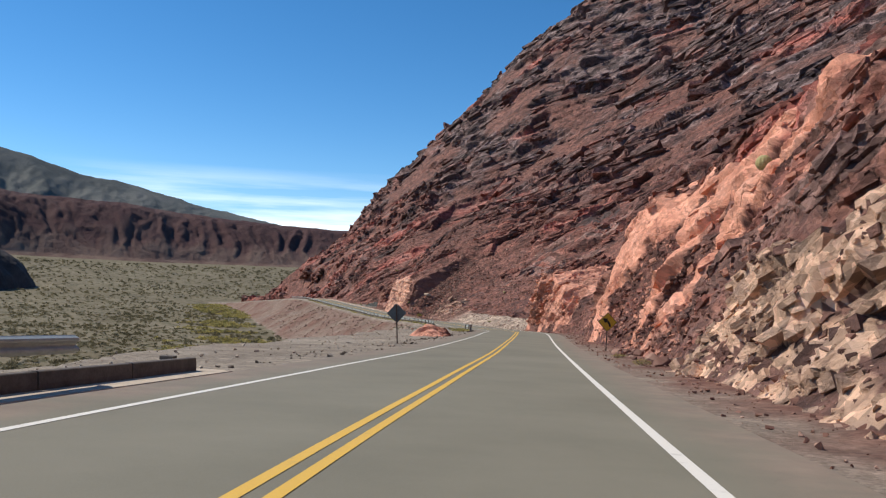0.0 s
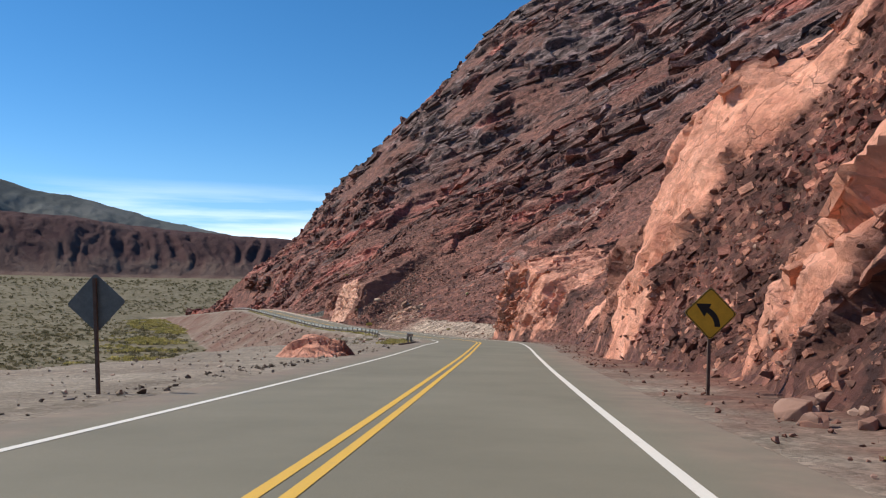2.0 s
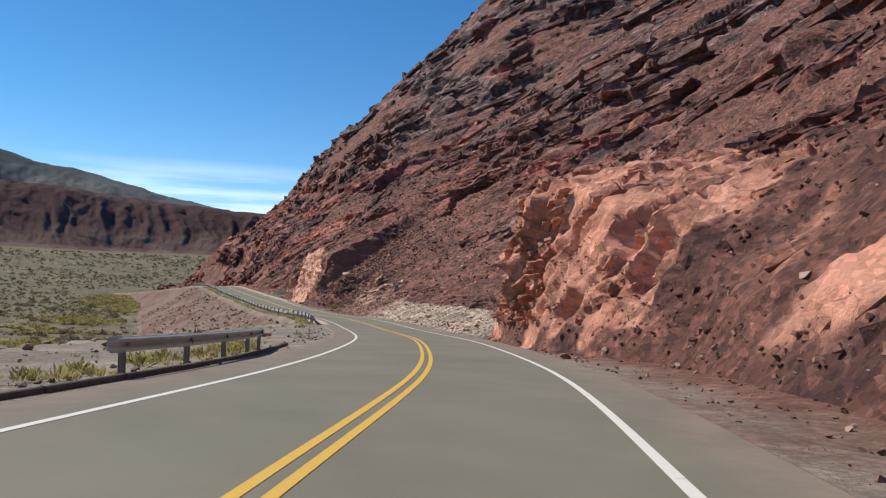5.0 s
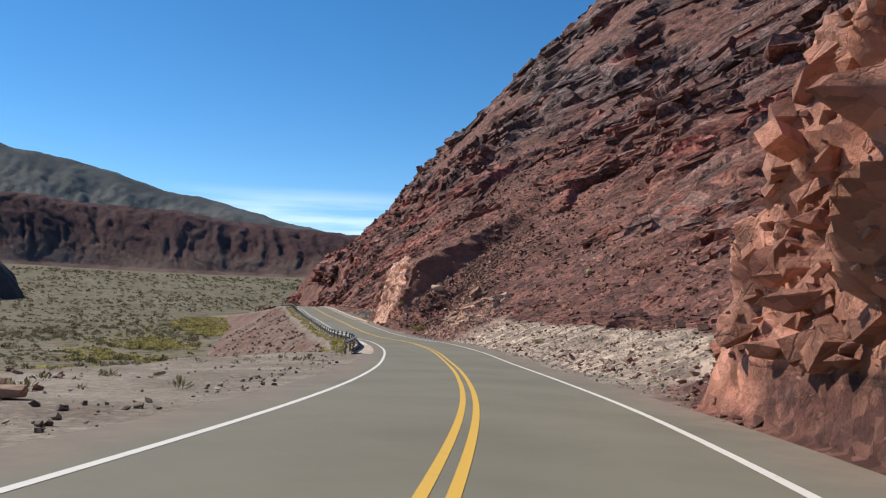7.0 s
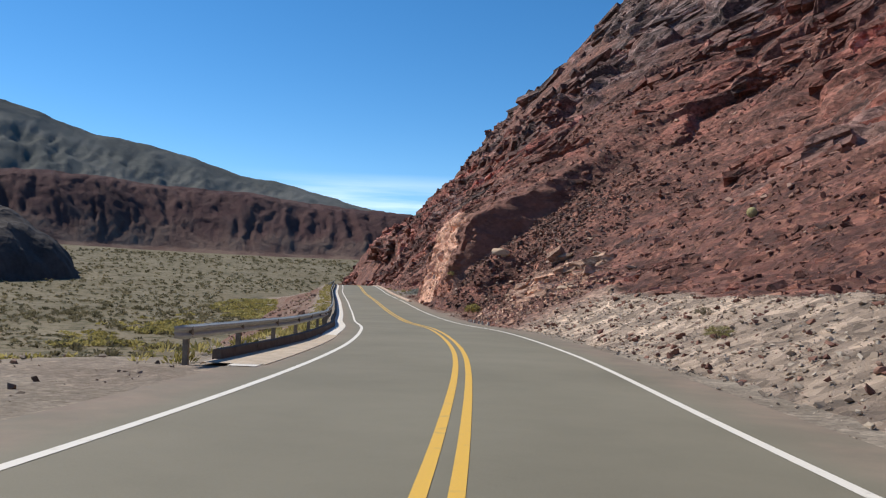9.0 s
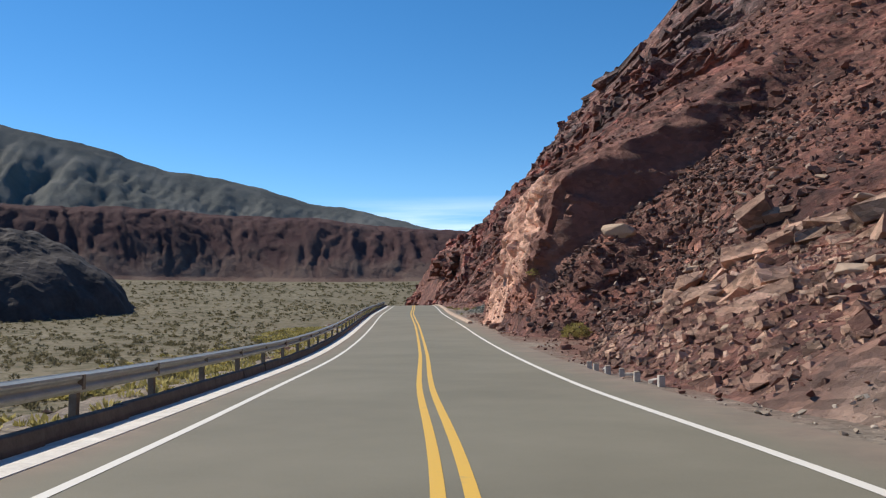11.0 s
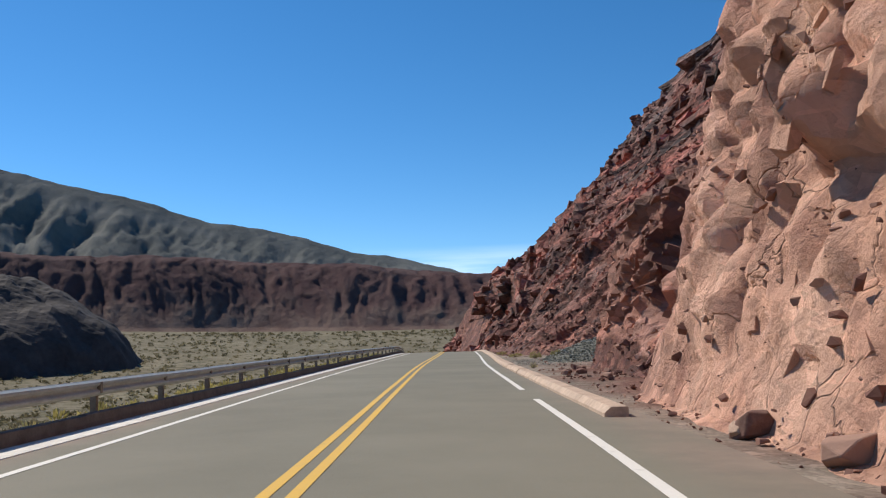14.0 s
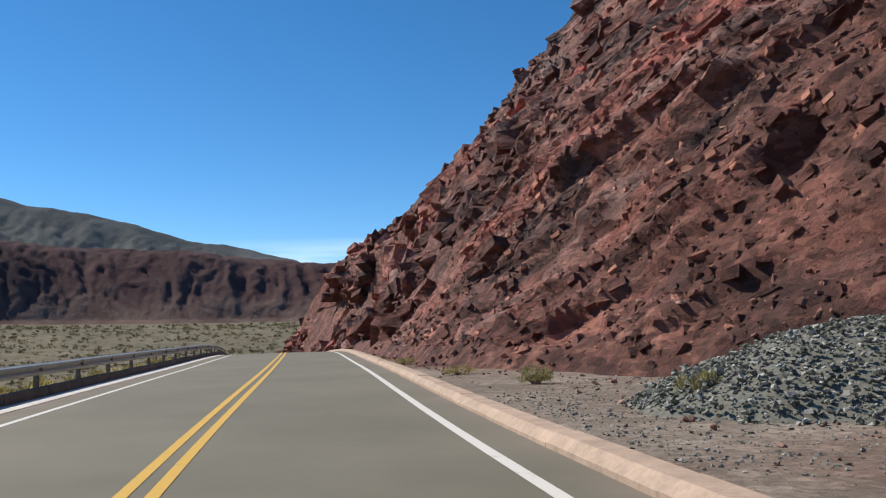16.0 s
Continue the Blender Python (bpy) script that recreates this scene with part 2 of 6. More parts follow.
def rock_material():
    """Bedded red sandstone and shale with dark varnish, talus, tan beds, salmon slabs, pink cliff and gravel."""
    n = Nodes("red_sandstone", rough=0.82, spec=0.3)
    warp = n.noise(0.06, 3, 0.5)
    wob = n.noise(0.5, 4, 0.6)
    q = n.math("ADD", n.dot(tuple(BED)), n.math("ADD", n.math("MULTIPLY", warp, 14.0), n.math("MULTIPLY", wob, 1.6)))
    u = n.math("ADD", n.dot(tuple(STRIKE)), n.math("MULTIPLY", wob, 5.0))
    v = n.math("ADD", n.dot(tuple(DIP)), n.math("MULTIPLY", warp, 12.0))
    bed = n.combine(n.math("MULTIPLY", u, 0.07), n.math("MULTIPLY", v, 0.07), q)
    slab = n.combine(n.math("MULTIPLY", u, 0.30), n.math("MULTIPLY", v, 0.30), q)
    thin = n.noise(0.8, 5, 0.65, bed)

    def split(colour):
        sep = n.add("ShaderNodeSeparateColor")
        n.link(colour, sep.inputs[0])
        return sep.outputs

    large = split(n.cells(0.22, slab))
    small = split(n.cells(0.75, slab))
    key = n.math("ADD", n.math("MULTIPLY", large[0], 0.45), n.math("ADD", n.math("MULTIPLY", small[0], 0.30), n.math("MULTIPLY", n.noise(0.05, 4, 0.6), 0.5)))
    colour = n.ramp(key, (0.34, (0.064, 0.055, 0.053)), (0.44, (0.098, 0.056, 0.047)), (0.54, (0.148, 0.066, 0.049)), (0.62, (0.125, 0.060, 0.047)),
                    (0.70, (0.22, 0.086, 0.060)), (0.78, (0.36, 0.185, 0.135)), (0.88, (0.26, 0.19, 0.16)))
    colour = n.mix(n.range(thin, 0.38, 0.7, 0.0, 0.7), colour, n.ramp(thin, (0.38, (0.060, 0.046, 0.043)), (0.5, (0.125, 0.066, 0.052)), (0.64, (0.24, 0.15, 0.115))))
    # red and pink bands that follow single beds
    band = n.noise(0.055, 2, 0.5, bed)
    colour = n.mix(n.math("MULTIPLY", n.range(band, 0.585, 0.62, 0.0, 0.85), n.range(n.noise(0.035, 3), 0.42, 0.55)), colour, n.ramp(small[1], (0.0, (0.27, 0.085, 0.062)), (0.6, (0.40, 0.15, 0.115)), (1.0, (0.50, 0.27, 0.21))))
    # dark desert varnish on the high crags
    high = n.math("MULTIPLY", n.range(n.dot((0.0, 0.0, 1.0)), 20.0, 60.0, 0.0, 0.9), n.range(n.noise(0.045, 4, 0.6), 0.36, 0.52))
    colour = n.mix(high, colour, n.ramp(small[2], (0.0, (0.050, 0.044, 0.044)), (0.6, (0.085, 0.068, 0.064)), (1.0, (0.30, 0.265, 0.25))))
    bed_out = n.attr("bed")
    colour = n.mix(n.range(bed_out, 0.2, 0.7, 0.0, 0.4), colour, n.ramp(n.noise(0.12, 4, 0.6), (0.35, (0.13, 0.11, 0.10)), (0.5, (0.19, 0.115, 0.09)), (0.65, (0.28, 0.155, 0.115))))
    # loose red talus between the ledges
    pebble = split(n.cells(3.2))
    cobble = split(n.cells(1.3, n.scaled((1, 1, 1.3))))
    talus = n.ramp(n.noise(0.3, 5, 0.6), (0.32, (0.088, 0.045, 0.035)), (0.5, (0.136, 0.066, 0.049)), (0.7, (0.205, 0.108, 0.080)))
    talus = n.mix(n.range(pebble[1], 0.55, 0.95, 0.0, 0.5), talus, (0.30, 0.18, 0.125))
    talus = n.mix(n.range(cobble[1], 0.7, 0.9, 0.0, 0.5), talus, (0.085, 0.05, 0.042))
    colour = n.mix(n.attr("scree"), colour, talus)
    colour = n.mix(1.0, colour, (0.88, 0.86, 0.87), "MULTIPLY")
    # tan beds with dark shale between
    tb = n.noise(0.7, 5, 0.6)
    tan = n.ramp(tb, (0.35, (0.40, 0.295, 0.205)), (0.5, (0.55, 0.43, 0.305)), (0.65, (0.50, 0.405, 0.31)))
    tan = n.mix(n.range(bed_out, 0.04, -0.05, 0.0, 1.0), tan, n.ramp(n.noise(1.1, 5, 0.65), (0.35, (0.085, 0.055, 0.046)), (0.65, (0.19, 0.115, 0.09))))
    colour = n.mix(n.attr("tan"), colour, tan)
    # smooth salmon slabs
    sal = n.ramp(n.noise(0.45, 5, 0.6), (0.30, (0.42, 0.20, 0.135)), (0.45, (0.62, 0.335, 0.225)), (0.6, (0.72, 0.42, 0.295)), (0.75, (0.54, 0.33, 0.25)))
    sal = n.mix(n.range(n.noise(2.5, 5, 0.7), 0.55, 0.68, 0.0, 0.5), sal, (0.30, 0.155, 0.12))
    colour = n.mix(n.attr("salmon"), colour, sal)
    # pale pink cliff with brown streaks
    streak = n.noise(0.5, 5, 0.65, n.scaled((1.0, 1.0, 0.3)))
    pink = n.ramp(streak, (0.30, (0.34, 0.20, 0.145)), (0.44, (0.58, 0.385, 0.275)), (0.6, (0.70, 0.505, 0.37)), (0.75, (0.62, 0.46, 0.35)))
    colour = n.mix(n.attr("pink"), colour, pink)
    brown = n.ramp(n.noise(0.35, 5, 0.6), (0.35, (0.15, 0.082, 0.062)), (0.65, (0.21, 0.115, 0.085)))
    colour = n.mix(n.attr("wall"), colour, brown)
    # grey gravel bank
    gr = n.ramp(n.noise(1.2, 6, 0.7), (0.3, (0.25, 0.228, 0.176)), (0.5, (0.345, 0.318, 0.248)), (0.7, (0.44, 0.41, 0.325)))
    gr = n.mix(n.range(pebble[0], 0.5, 1.0, 0.0, 0.45), gr, (0.38, 0.345, 0.268))
    colour = n.mix(n.attr("gravel"), colour, gr)
    calm = n.math("SUBTRACT", 1.0, n.math("MULTIPLY", 0.6, n.math("ADD", n.math("ADD", n.attr("salmon"), n.attr("wall")), n.attr("pink"), True)))
    blocks = split(n.cells(0.6, n.scaled((1, 1, 1.4))))
    tone = n.math("ADD", 1.0, n.math("MULTIPLY", n.math("MULTIPLY", n.math("SUBTRACT", blocks[0], 0.5), 0.7), calm))
    colour = n.mix(1.0, colour, n.combine(tone, tone, tone), "MULTIPLY")
    speck = split(n.cells(2.6, n.scaled((1, 1, 1.7))))
    tone2 = n.math("ADD", 1.0, n.math("MULTIPLY", n.math("MULTIPLY", n.math("SUBTRACT", speck[2], 0.5), 0.8), calm))
    colour = n.mix(1.0, colour, n.combine(tone2, tone2, tone2), "MULTIPLY")
    seam = n.add("ShaderNodeTexVoronoi")
    seam.feature = "DISTANCE_TO_EDGE"
    seam.inputs["Scale"].default_value = 0.75
    n.link(n.scaled((1.0, 1.0, 0.7), n.combine(n.math("ADD", n.dot((1.0, 0.0, 0.0)), n.math("MULTIPLY", n.noise(0.9, 4, 0.65), 1.3)), n.dot((0.0, 1.0, 0.0)), n.math("ADD", n.dot((0.0, 0.35, 1.0)), n.math("MULTIPLY", wob, 1.5)))), seam.inputs["Vector"])
    massive = n.math("ADD", n.attr("salmon"), n.attr("pink"), True)
    seams = n.math("MULTIPLY", n.range(seam.outputs["Distance"], 0.022, 0.0, 0.0, 0.24), n.math("MULTIPLY", massive, n.range(n.noise(0.35, 3), 0.42, 0.55)))
    colour = n.mix(seams, colour, (0.085, 0.045, 0.035))
    stain = n.noise(0.09, 5, 0.6)
    colour = n.mix(n.math("MULTIPLY", n.range(stain, 0.5, 0.66, 0.0, 0.5), calm), colour, n.mix(1.0, colour, (0.5, 0.48, 0.50), "MULTIPLY"))
    fine = n.noise(2.2, 9, 0.72)
    crack = n.cells(1.1, n.scaled((1, 1, 1.8)), "Distance")
    slabby = n.math("ADD", n.math("MULTIPLY", n.cells(0.75, slab, "Distance"), 1.1), n.math("MULTIPLY", thin, 1.2))
    bump = n.math("ADD", n.math("MULTIPLY", fine, 0.8), n.math("MULTIPLY", calm, n.math("ADD", n.math("MULTIPLY", crack, 0.45), n.math("MULTIPLY", slabby, n.math("SUBTRACT", 1.0, n.math("ADD", n.attr("gravel"), n.math("MULTIPLY", n.attr("scree"), 0.7), True))))))
    bump = n.math("SUBTRACT", bump, n.math("MULTIPLY", seams, 1.2))
    own = n.math("ADD", 0.86, n.math("ADD", n.math("MULTIPLY", n.island(), 0.22), n.math("MULTIPLY", n.random(), 0.12)))
    colour = n.mix(1.0, colour, n.combine(own, own, own), "MULTIPLY")
    colour = n.mix(1.0, colour, (1.13, 0.935, 0.90), "MULTIPLY")
    return n.done(colour, bump, 1.0, 0.3)


def asphalt_material():
    n = Nodes("asphalt", rough=0.8, spec=0.25)
    base = n.ramp(n.noise(0.25, 5, 0.6), (0.3, (0.155, 0.142, 0.101)), (0.5, (0.186, 0.171, 0.123)), (0.72, (0.216, 0.199, 0.146)))
    grain = n.noise(55, 3, 0.7)
    base = n.mix(n.range(grain, 0.35, 0.7, 0.0, 0.35), base, (0.24, 0.222, 0.176))
    edge = n.math("MULTIPLY", n.attr("dust"), n.range(n.noise(0.5, 5, 0.65), 0.35, 0.6, 0.45, 1.1), True)
    base = n.mix(edge, base, n.ramp(n.noise(1.1, 5, 0.65), (0.35, (0.20, 0.155, 0.12)), (0.65, (0.27, 0.205, 0.155))))
    return n.done(base, grain, 0.35, 0.01)


def paint_material(name, colour, worn):
    n = Nodes(name, rough=0.6, spec=0.35)
    wear = n.noise(3.0, 6, 0.7)
    c = n.mix(n.range(wear, 0.58, 0.75, 0.0, 0.8), colour, worn)
    c = n.mix(n.range(n.noise(40, 2), 0.3, 0.7, 0.0, 0.18), c, worn)
    return n.done(c, n.noise(60, 2), 0.2, 0.005)


def ground_material():
    """Roadside dirt: sandy pad, red rubble slope, grey silt."""
    n = Nodes("dirt", rough=0.95, spec=0.15)
    base = n.ramp(n.noise(0.22, 6, 0.62), (0.3, (0.178, 0.146, 0.112)), (0.5, (0.255, 0.214, 0.168)), (0.7, (0.34, 0.29, 0.23)))
    spots = n.noise(2.6, 5, 0.65)
    base = n.mix(n.range(spots, 0.5, 0.75, 0.0, 0.55), base, (0.40, 0.325, 0.26))
    base = n.mix(n.range(n.noise(9, 4, 0.6), 0.58, 0.7, 0.0, 0.6), base, (0.11, 0.075, 0.058))
    red = n.ramp(n.noise(1.3, 6, 0.65), (0.3, (0.11, 0.055, 0.043)), (0.55, (0.18, 0.090, 0.067)), (0.75, (0.28, 0.165, 0.125)))
    base = n.mix(n.attr("red"), base, red)
    grit = n.add("ShaderNodeSeparateColor")
    n.link(n.cells(13.0), grit.inputs[0])
    clod = n.add("ShaderNodeSeparateColor")
    n.link(n.cells(4.0), clod.inputs[0])
    tone = n.math("ADD", 0.72, n.math("ADD", n.math("MULTIPLY", grit.outputs[0], 0.42), n.math("MULTIPLY", n.math("POWER", clod.outputs[1], 6.0), 0.35)))
    base = n.mix(1.0, base, n.combine(tone, tone, tone), "MULTIPLY")
    return n.done(base, n.noise(7, 7, 0.7), 0.6, 0.08)


def valley_material():
    n = Nodes("valley_floor", rough=0.95, spec=0.1)
    base = n.ramp(n.noise(0.035, 5, 0.6), (0.3, (0.150, 0.124, 0.080)), (0.55, (0.200, 0.168, 0.112)), (0.75, (0.26, 0.222, 0.152)))
    bush = n.noise(0.28, 6, 0.7)
    base = n.mix(n.range(bush, 0.50, 0.56, 0.0, 0.9), base, n.ramp(n.noise(0.05, 3), (0.35, (0.070, 0.066, 0.036)), (0.65, (0.110, 0.100, 0.055))))
    base = n.mix(n.range(n.noise(1.3, 4, 0.7), 0.5, 0.7, 0.0, 0.4), base, (0.30, 0.265, 0.205))
    return n.done(base, n.noise(0.8, 6, 0.7), 0.6, 0.3)


def mesa_material():
    n = Nodes("maroon_mesa", rough=0.95, spec=0.1)
    c = n.ramp(n.noise(0.016, 6, 0.6, n.scaled((1, 1, 0.5))), (0.32, (0.058, 0.034, 0.035)), (0.5, (0.084, 0.046, 0.045)), (0.68, (0.118, 0.076, 0.069)))
    c = n.mix(n.range(n.noise(0.09, 6, 0.7), 0.5, 0.7, 0.0, 0.5), c, (0.102, 0.066, 0.058))
    c = n.mix(n.attr("fan"), c, n.ramp(n.noise(0.05, 4), (0.4, (0.125, 0.078, 0.066)), (0.6, (0.175, 0.12, 0.096))))
    return n.done(c, n.noise(0.12, 8, 0.7), 0.8, 2.5)


def ridge_material():
    n = Nodes("grey_green_ridge", rough=0.95, spec=0.1)
    c = n.ramp(n.noise(0.006, 6, 0.6), (0.32, (0.072, 0.079, 0.078)), (0.5, (0.104, 0.110, 0.106)), (0.68, (0.150, 0.152, 0.142)))
    c = n.mix(n.range(n.noise(0.03, 6, 0.7), 0.5, 0.68, 0.0, 0.4), c, (0.15, 0.152, 0.138))
    return n.done(c, n.noise(0.035, 8, 0.7), 0.7, 8.0)


def plain(name, colour, rough=0.8, metal=0.0, var=0.25, scale=6.0, spec=0.3, bump=0.15):
    n = Nodes(name, rough=rough, metal=metal, spec=spec)
    dark = tuple(c * (1 - var) for c in colour)
    light = tuple(min(1, c * (1 + var)) for c in colour)
    f = n.math("ADD", n.math("MULTIPLY", n.noise(scale, 5, 0.65), 0.7), n.math("MULTIPLY", n.noise(scale * 7, 3), 0.3))
    return n.done(n.ramp(f, (0.35, dark), (0.65, light)), n.noise(scale * 5, 5), bump, 0.02)


def stone_material(name, *stops):
    n = Nodes(name, rough=0.9, spec=0.2)
    c = n.ramp(n.random(), *stops)
    c = n.mix(n.range(n.noise(2.5, 6, 0.7), 0.35, 0.7, 0.0, 0.5), c, n.ramp(n.noise(1.0, 3), (0.4, (0.14, 0.075, 0.055)), (0.6, (0.36, 0.23, 0.17))))
    return n.done(c, n.noise(6, 7, 0.7), 0.6, 0.06)


def island_material(name, *stops, rough=0.9):
    n = Nodes(name, rough=rough, spec=0.15)
    c = n.ramp(n.island(), *stops)
    return n.done(c, n.noise(9, 4, 0.7), 0.4, 0.04)


ROCK = rock_material()
ASPHALT = asphalt_material()
WHITE = paint_material("white_road_paint", (0.76, 0.72, 0.64), (0.42, 0.38, 0.32))
YELLOW = paint_material("yellow_road_paint", (0.72, 0.43, 0.055), (0.42, 0.30, 0.13))
DIRT = ground_material()
VALLEY = valley_material()
MESA = mesa_material()
RIDGE = ridge_material()
# near-black base colour stands in for shade on the hill's near side
SHADED_HILL = plain("shade_toned_hill_rock", (0.055, 0.045, 0.042), 0.9, var=0.4, scale=0.08, bump=0.0)
CONCRETE = plain("pale_concrete", (0.47, 0.385, 0.295), 0.9, var=0.22, scale=2.5)
KERB_WARM = plain("dusty_pink_kerb_concrete", (0.47, 0.345, 0.255), 0.9, var=0.22, scale=2.5)
# one dark tone, top included, matched to the kerb's shaded road face
KERB_DARK = plain("dark_kerb_concrete", (0.12, 0.10, 0.084), 0.9, var=0.3, scale=3)
STEEL = plain("galvanised_steel", (0.42, 0.44, 0.42), 0.55, metal=0.35, var=0.15, scale=3, bump=0.05)
POST = plain("weathered_post_steel", (0.20, 0.18, 0.15), 0.75, metal=0.3, var=0.3, scale=6)

# ---- mountain ----
FOOT = lambda s: keyed(s, -60, 8, 10, 6.9, 30, 7.2, 44, 7.6, 52, 8.0, 58, 8.6, 64, 7.8, 72, 6.9, 76, 6.8, 84, 7.0, 95, 8, 112, 8.0, 121, 5.8, 129, 5.3, 138, 5.3, 143, 6.7, 160, 6.0, 205, 6.0,
                      217, 5.8, 222, 6.3, 227, 7.8, 232, 9.0, 235, 9.0, 237, 7.2, 239, 6.2, 244, 5.9, 250, 5.9, 255, 5.8, 261, 5.9, 264.8, 6.5, 267, 7.6, 271, 7.8, 274, 7.8, 276, 7.4, 278, 7.5, 280, 11.5, 288, 11.5, 297, 10.0, 305, 7.0, 312, 5.9, 330, 5.5, 400, 7.5, 455, 12, 520, 14)
CLIFF = lambda s: keyed(s, -60, 4, 10, 5, 30, 5.5, 43, 2.5, 46, 6, 49, 9, 53, 7, 56, 4.5, 60, 5, 64, 7, 68, 12, 74, 11, 77, 5.5, 85, 6.5, 92, 3, 110, 2.5, 116, 5, 122, 7.5, 128, 9.5, 135, 6.5, 141, 2.5, 147, 2.0, 198, 2.0,
                       212, 1.6, 222, 2.4, 226, 3.0, 232, 3.2, 236, 3.4, 238, 4.2, 239.7, 4.6, 241.1, 10, 250, 10.5, 256, 9.5, 261, 9.0, 264.8, 8, 266.8, 1.6, 269, 1.2, 271, 1.6, 272.6, 6.5, 275.5, 6.5, 277.8, 5, 280, 2, 296, 3.0, 312, 4, 330, 5, 400, 9, 435, 11, 458, 9, 480, 4, 520, 3)
BATTER = lambda s: keyed(s, 10, 0.7, 30, 0.7, 44, 0.8, 52, 0.42, 58, 0.8, 64, 0.55, 68, 0.36, 74, 0.3, 78, 0.2, 85, 0.3, 92, 0.8, 110, 0.6, 117, 0.4, 128, 0.14, 135, 0.16, 141, 0.5, 147, 2.2, 198, 2.2,
                        212, 1.6, 226, 1.4, 236, 1.2, 238, 0.7, 239.7, 0.6, 241.1, 0.3, 250, 0.26, 261, 0.25, 264.8, 0.35, 266.8, 2.3, 269, 2.3, 271, 1.6, 272.6, 0.3, 277.8, 0.25, 280, 0.9, 296, 0.9, 520, 0.9)
LOW = lambda s: keyed(s, 10, 11, 50, 15, 66, 14.5, 78, 13, 85, 11, 92, 9, 112, 9, 120, 9.5, 128, 11, 135, 8, 143, 3.5, 160, 2.9, 185, 2.9, 205, 4.2, 218, 5.4, 226, 7.6, 232, 8.4,
                     236, 8.8, 239.7, 9.6, 241.1, 13.5, 246, 15.5, 256, 15.5, 262, 14.5, 266.5, 11.5, 269, 9.5, 271, 9.5, 272.6, 12.5, 277.5, 10.5, 280, 6.5, 290, 6.5, 298, 8.5, 312, 12, 330, 14, 400, 16, 430, 18, 455, 12, 475, 3, 520, 0)
MID = lambda s: keyed(s, 10, 20, 50, 24, 66, 22, 85, 20, 110, 17, 135, 16, 150, 12, 185, 11, 200, 13, 220, 14.5, 236, 18, 240, 20.5, 246, 24.5, 262, 27, 276, 24, 296, 20, 320, 26, 400, 28,
                     430, 27, 455, 22, 480, 6, 520, 0)
UPPER = lambda s: keyed(s, 10, 44, 120, 40, 200, 37, 218, 36, 240, 42, 316, 41, 350, 57, 400, 61, 430, 60.5, 455, 40, 480, 14, 520, 0)
TOP = lambda s: keyed(s, 10, 98, 200, 92, 316, 100, 350, 127, 398, 140, 430, 130, 455, 84, 490, 30, 520, 10)


def slabs(p, thick, long=1.8, tilt=0.5, crack=0.12, lip=0.25, wob=0.6, upright=False):
    """Beds cut into blocks by joints, about -0.5..0.5: each bed stands out or lies back block by block, its lower edge proud."""
    w = p + wob * thick * np.stack([fbm(p + 31.0 * k, 4.5 * thick, 2) for k in range(3)], 1)
    axes = (np.array((-0.39, 0.92, 0.0)), np.array((0.92, 0.39, 0.0)), np.array((0.0, 0.0, 1.0))) if upright else (np.array(STRIKE), np.array(DIP), np.array(BED))
    a = w @ axes[2] / thick
    a = a + 0.35 * np.sin(1.7 * a) + 0.3 * np.sin(0.53 * a + 1.0)
    k = np.floor(a)
    f = a - k
    turn = (hashed(k, 0 * k + 5) - 0.5) * (0.3 if upright else 1.0)
    x, y = w @ axes[0] / (long * thick), w @ axes[1] / (long * thick)
    u, v = x * np.cos(turn) + y * np.sin(turn), y * np.cos(turn) - x * np.sin(turn)
    v = v + 9.7 * hashed(k, 0 * k + 7)
    r = np.floor(v)
    u = u + 5.3 * hashed(k, r)
    c = np.floor(u)
    fu, fv = u - c, v - r
    h = hashed(k, r, c)
    bed = 1.5 * (vnoise(x * 0.4 + 3.7 * k, y * 0.4, 7.31 * k) - 0.5)
    lean = tilt * (((h * 131.7) % 1 - 0.5) * (fu - 0.5) + ((h * 377.1) % 1 - 0.5) * (fv - 0.5)) * 2
    joint = np.minimum(np.minimum(fu, 1 - fu) * long, np.minimum(f, 1 - f))
    return 0.6 * bed + 0.55 * (h - 0.5) + lean - lip * f + 0.5 * lip - crack * (1 - smooth(0.02, 0.2, joint))


def patches(S, H, spots, ragged):
    """1 inside leaning ovals on the rock: (along, above, half length, half width, lean in degrees)."""
    total = np.zeros_like(S)
    for s0, h0, long, wide, lean in spots:
        a = math.radians(lean)
        u = (S - s0) * math.cos(a) + (H - h0) * math.sin(a)
        v = -(S - s0) * math.sin(a) + (H - h0) * math.cos(a)
        r = (np.abs(u / long) ** 3 + np.abs(v / wide) ** 3) ** (1 / 3)
        total = np.maximum(total, 1 - smooth(0.86, 1.0, r + ragged))
    return total


SLABS = [(70.8, 5.6, 6.6, 2.8, 110), (68.6, 8.8, 4.0, 1.3, 118), (52.2, 6.6, 5.6, 2.4, 117), (48.6, 10.6, 4.4, 1.5, 120), (45.2, 2.8, 3.4, 1.6, 122), (43.0, 7.6, 4.6, 0.9, 120), (56.6, 2.2, 2.2, 0.8, 105), (64.5, 11.8, 4.2, 1.3, 122), (69.5, 13.5, 2.5, 1.1, 120),
         (40.0, 11.0, 4.0, 1.2, 120), (82.5, 4.0, 3.2, 0.9, 115), (79.0, 2.2, 2.4, 0.8, 112), (124.6, 4.4, 5.0, 1.5, 116), (120.9, 3.9, 4.2, 1.4, 118), (129.4, 4.6, 3.2, 1.1, 112), (118.4, 1.4, 1.4, 0.8, 110), (126.0, 8.4, 2.6, 1.1, 125), (131.5, 5.6, 2.2, 0.8, 112), (116.6, 5.6, 2.6, 1.0, 116)]
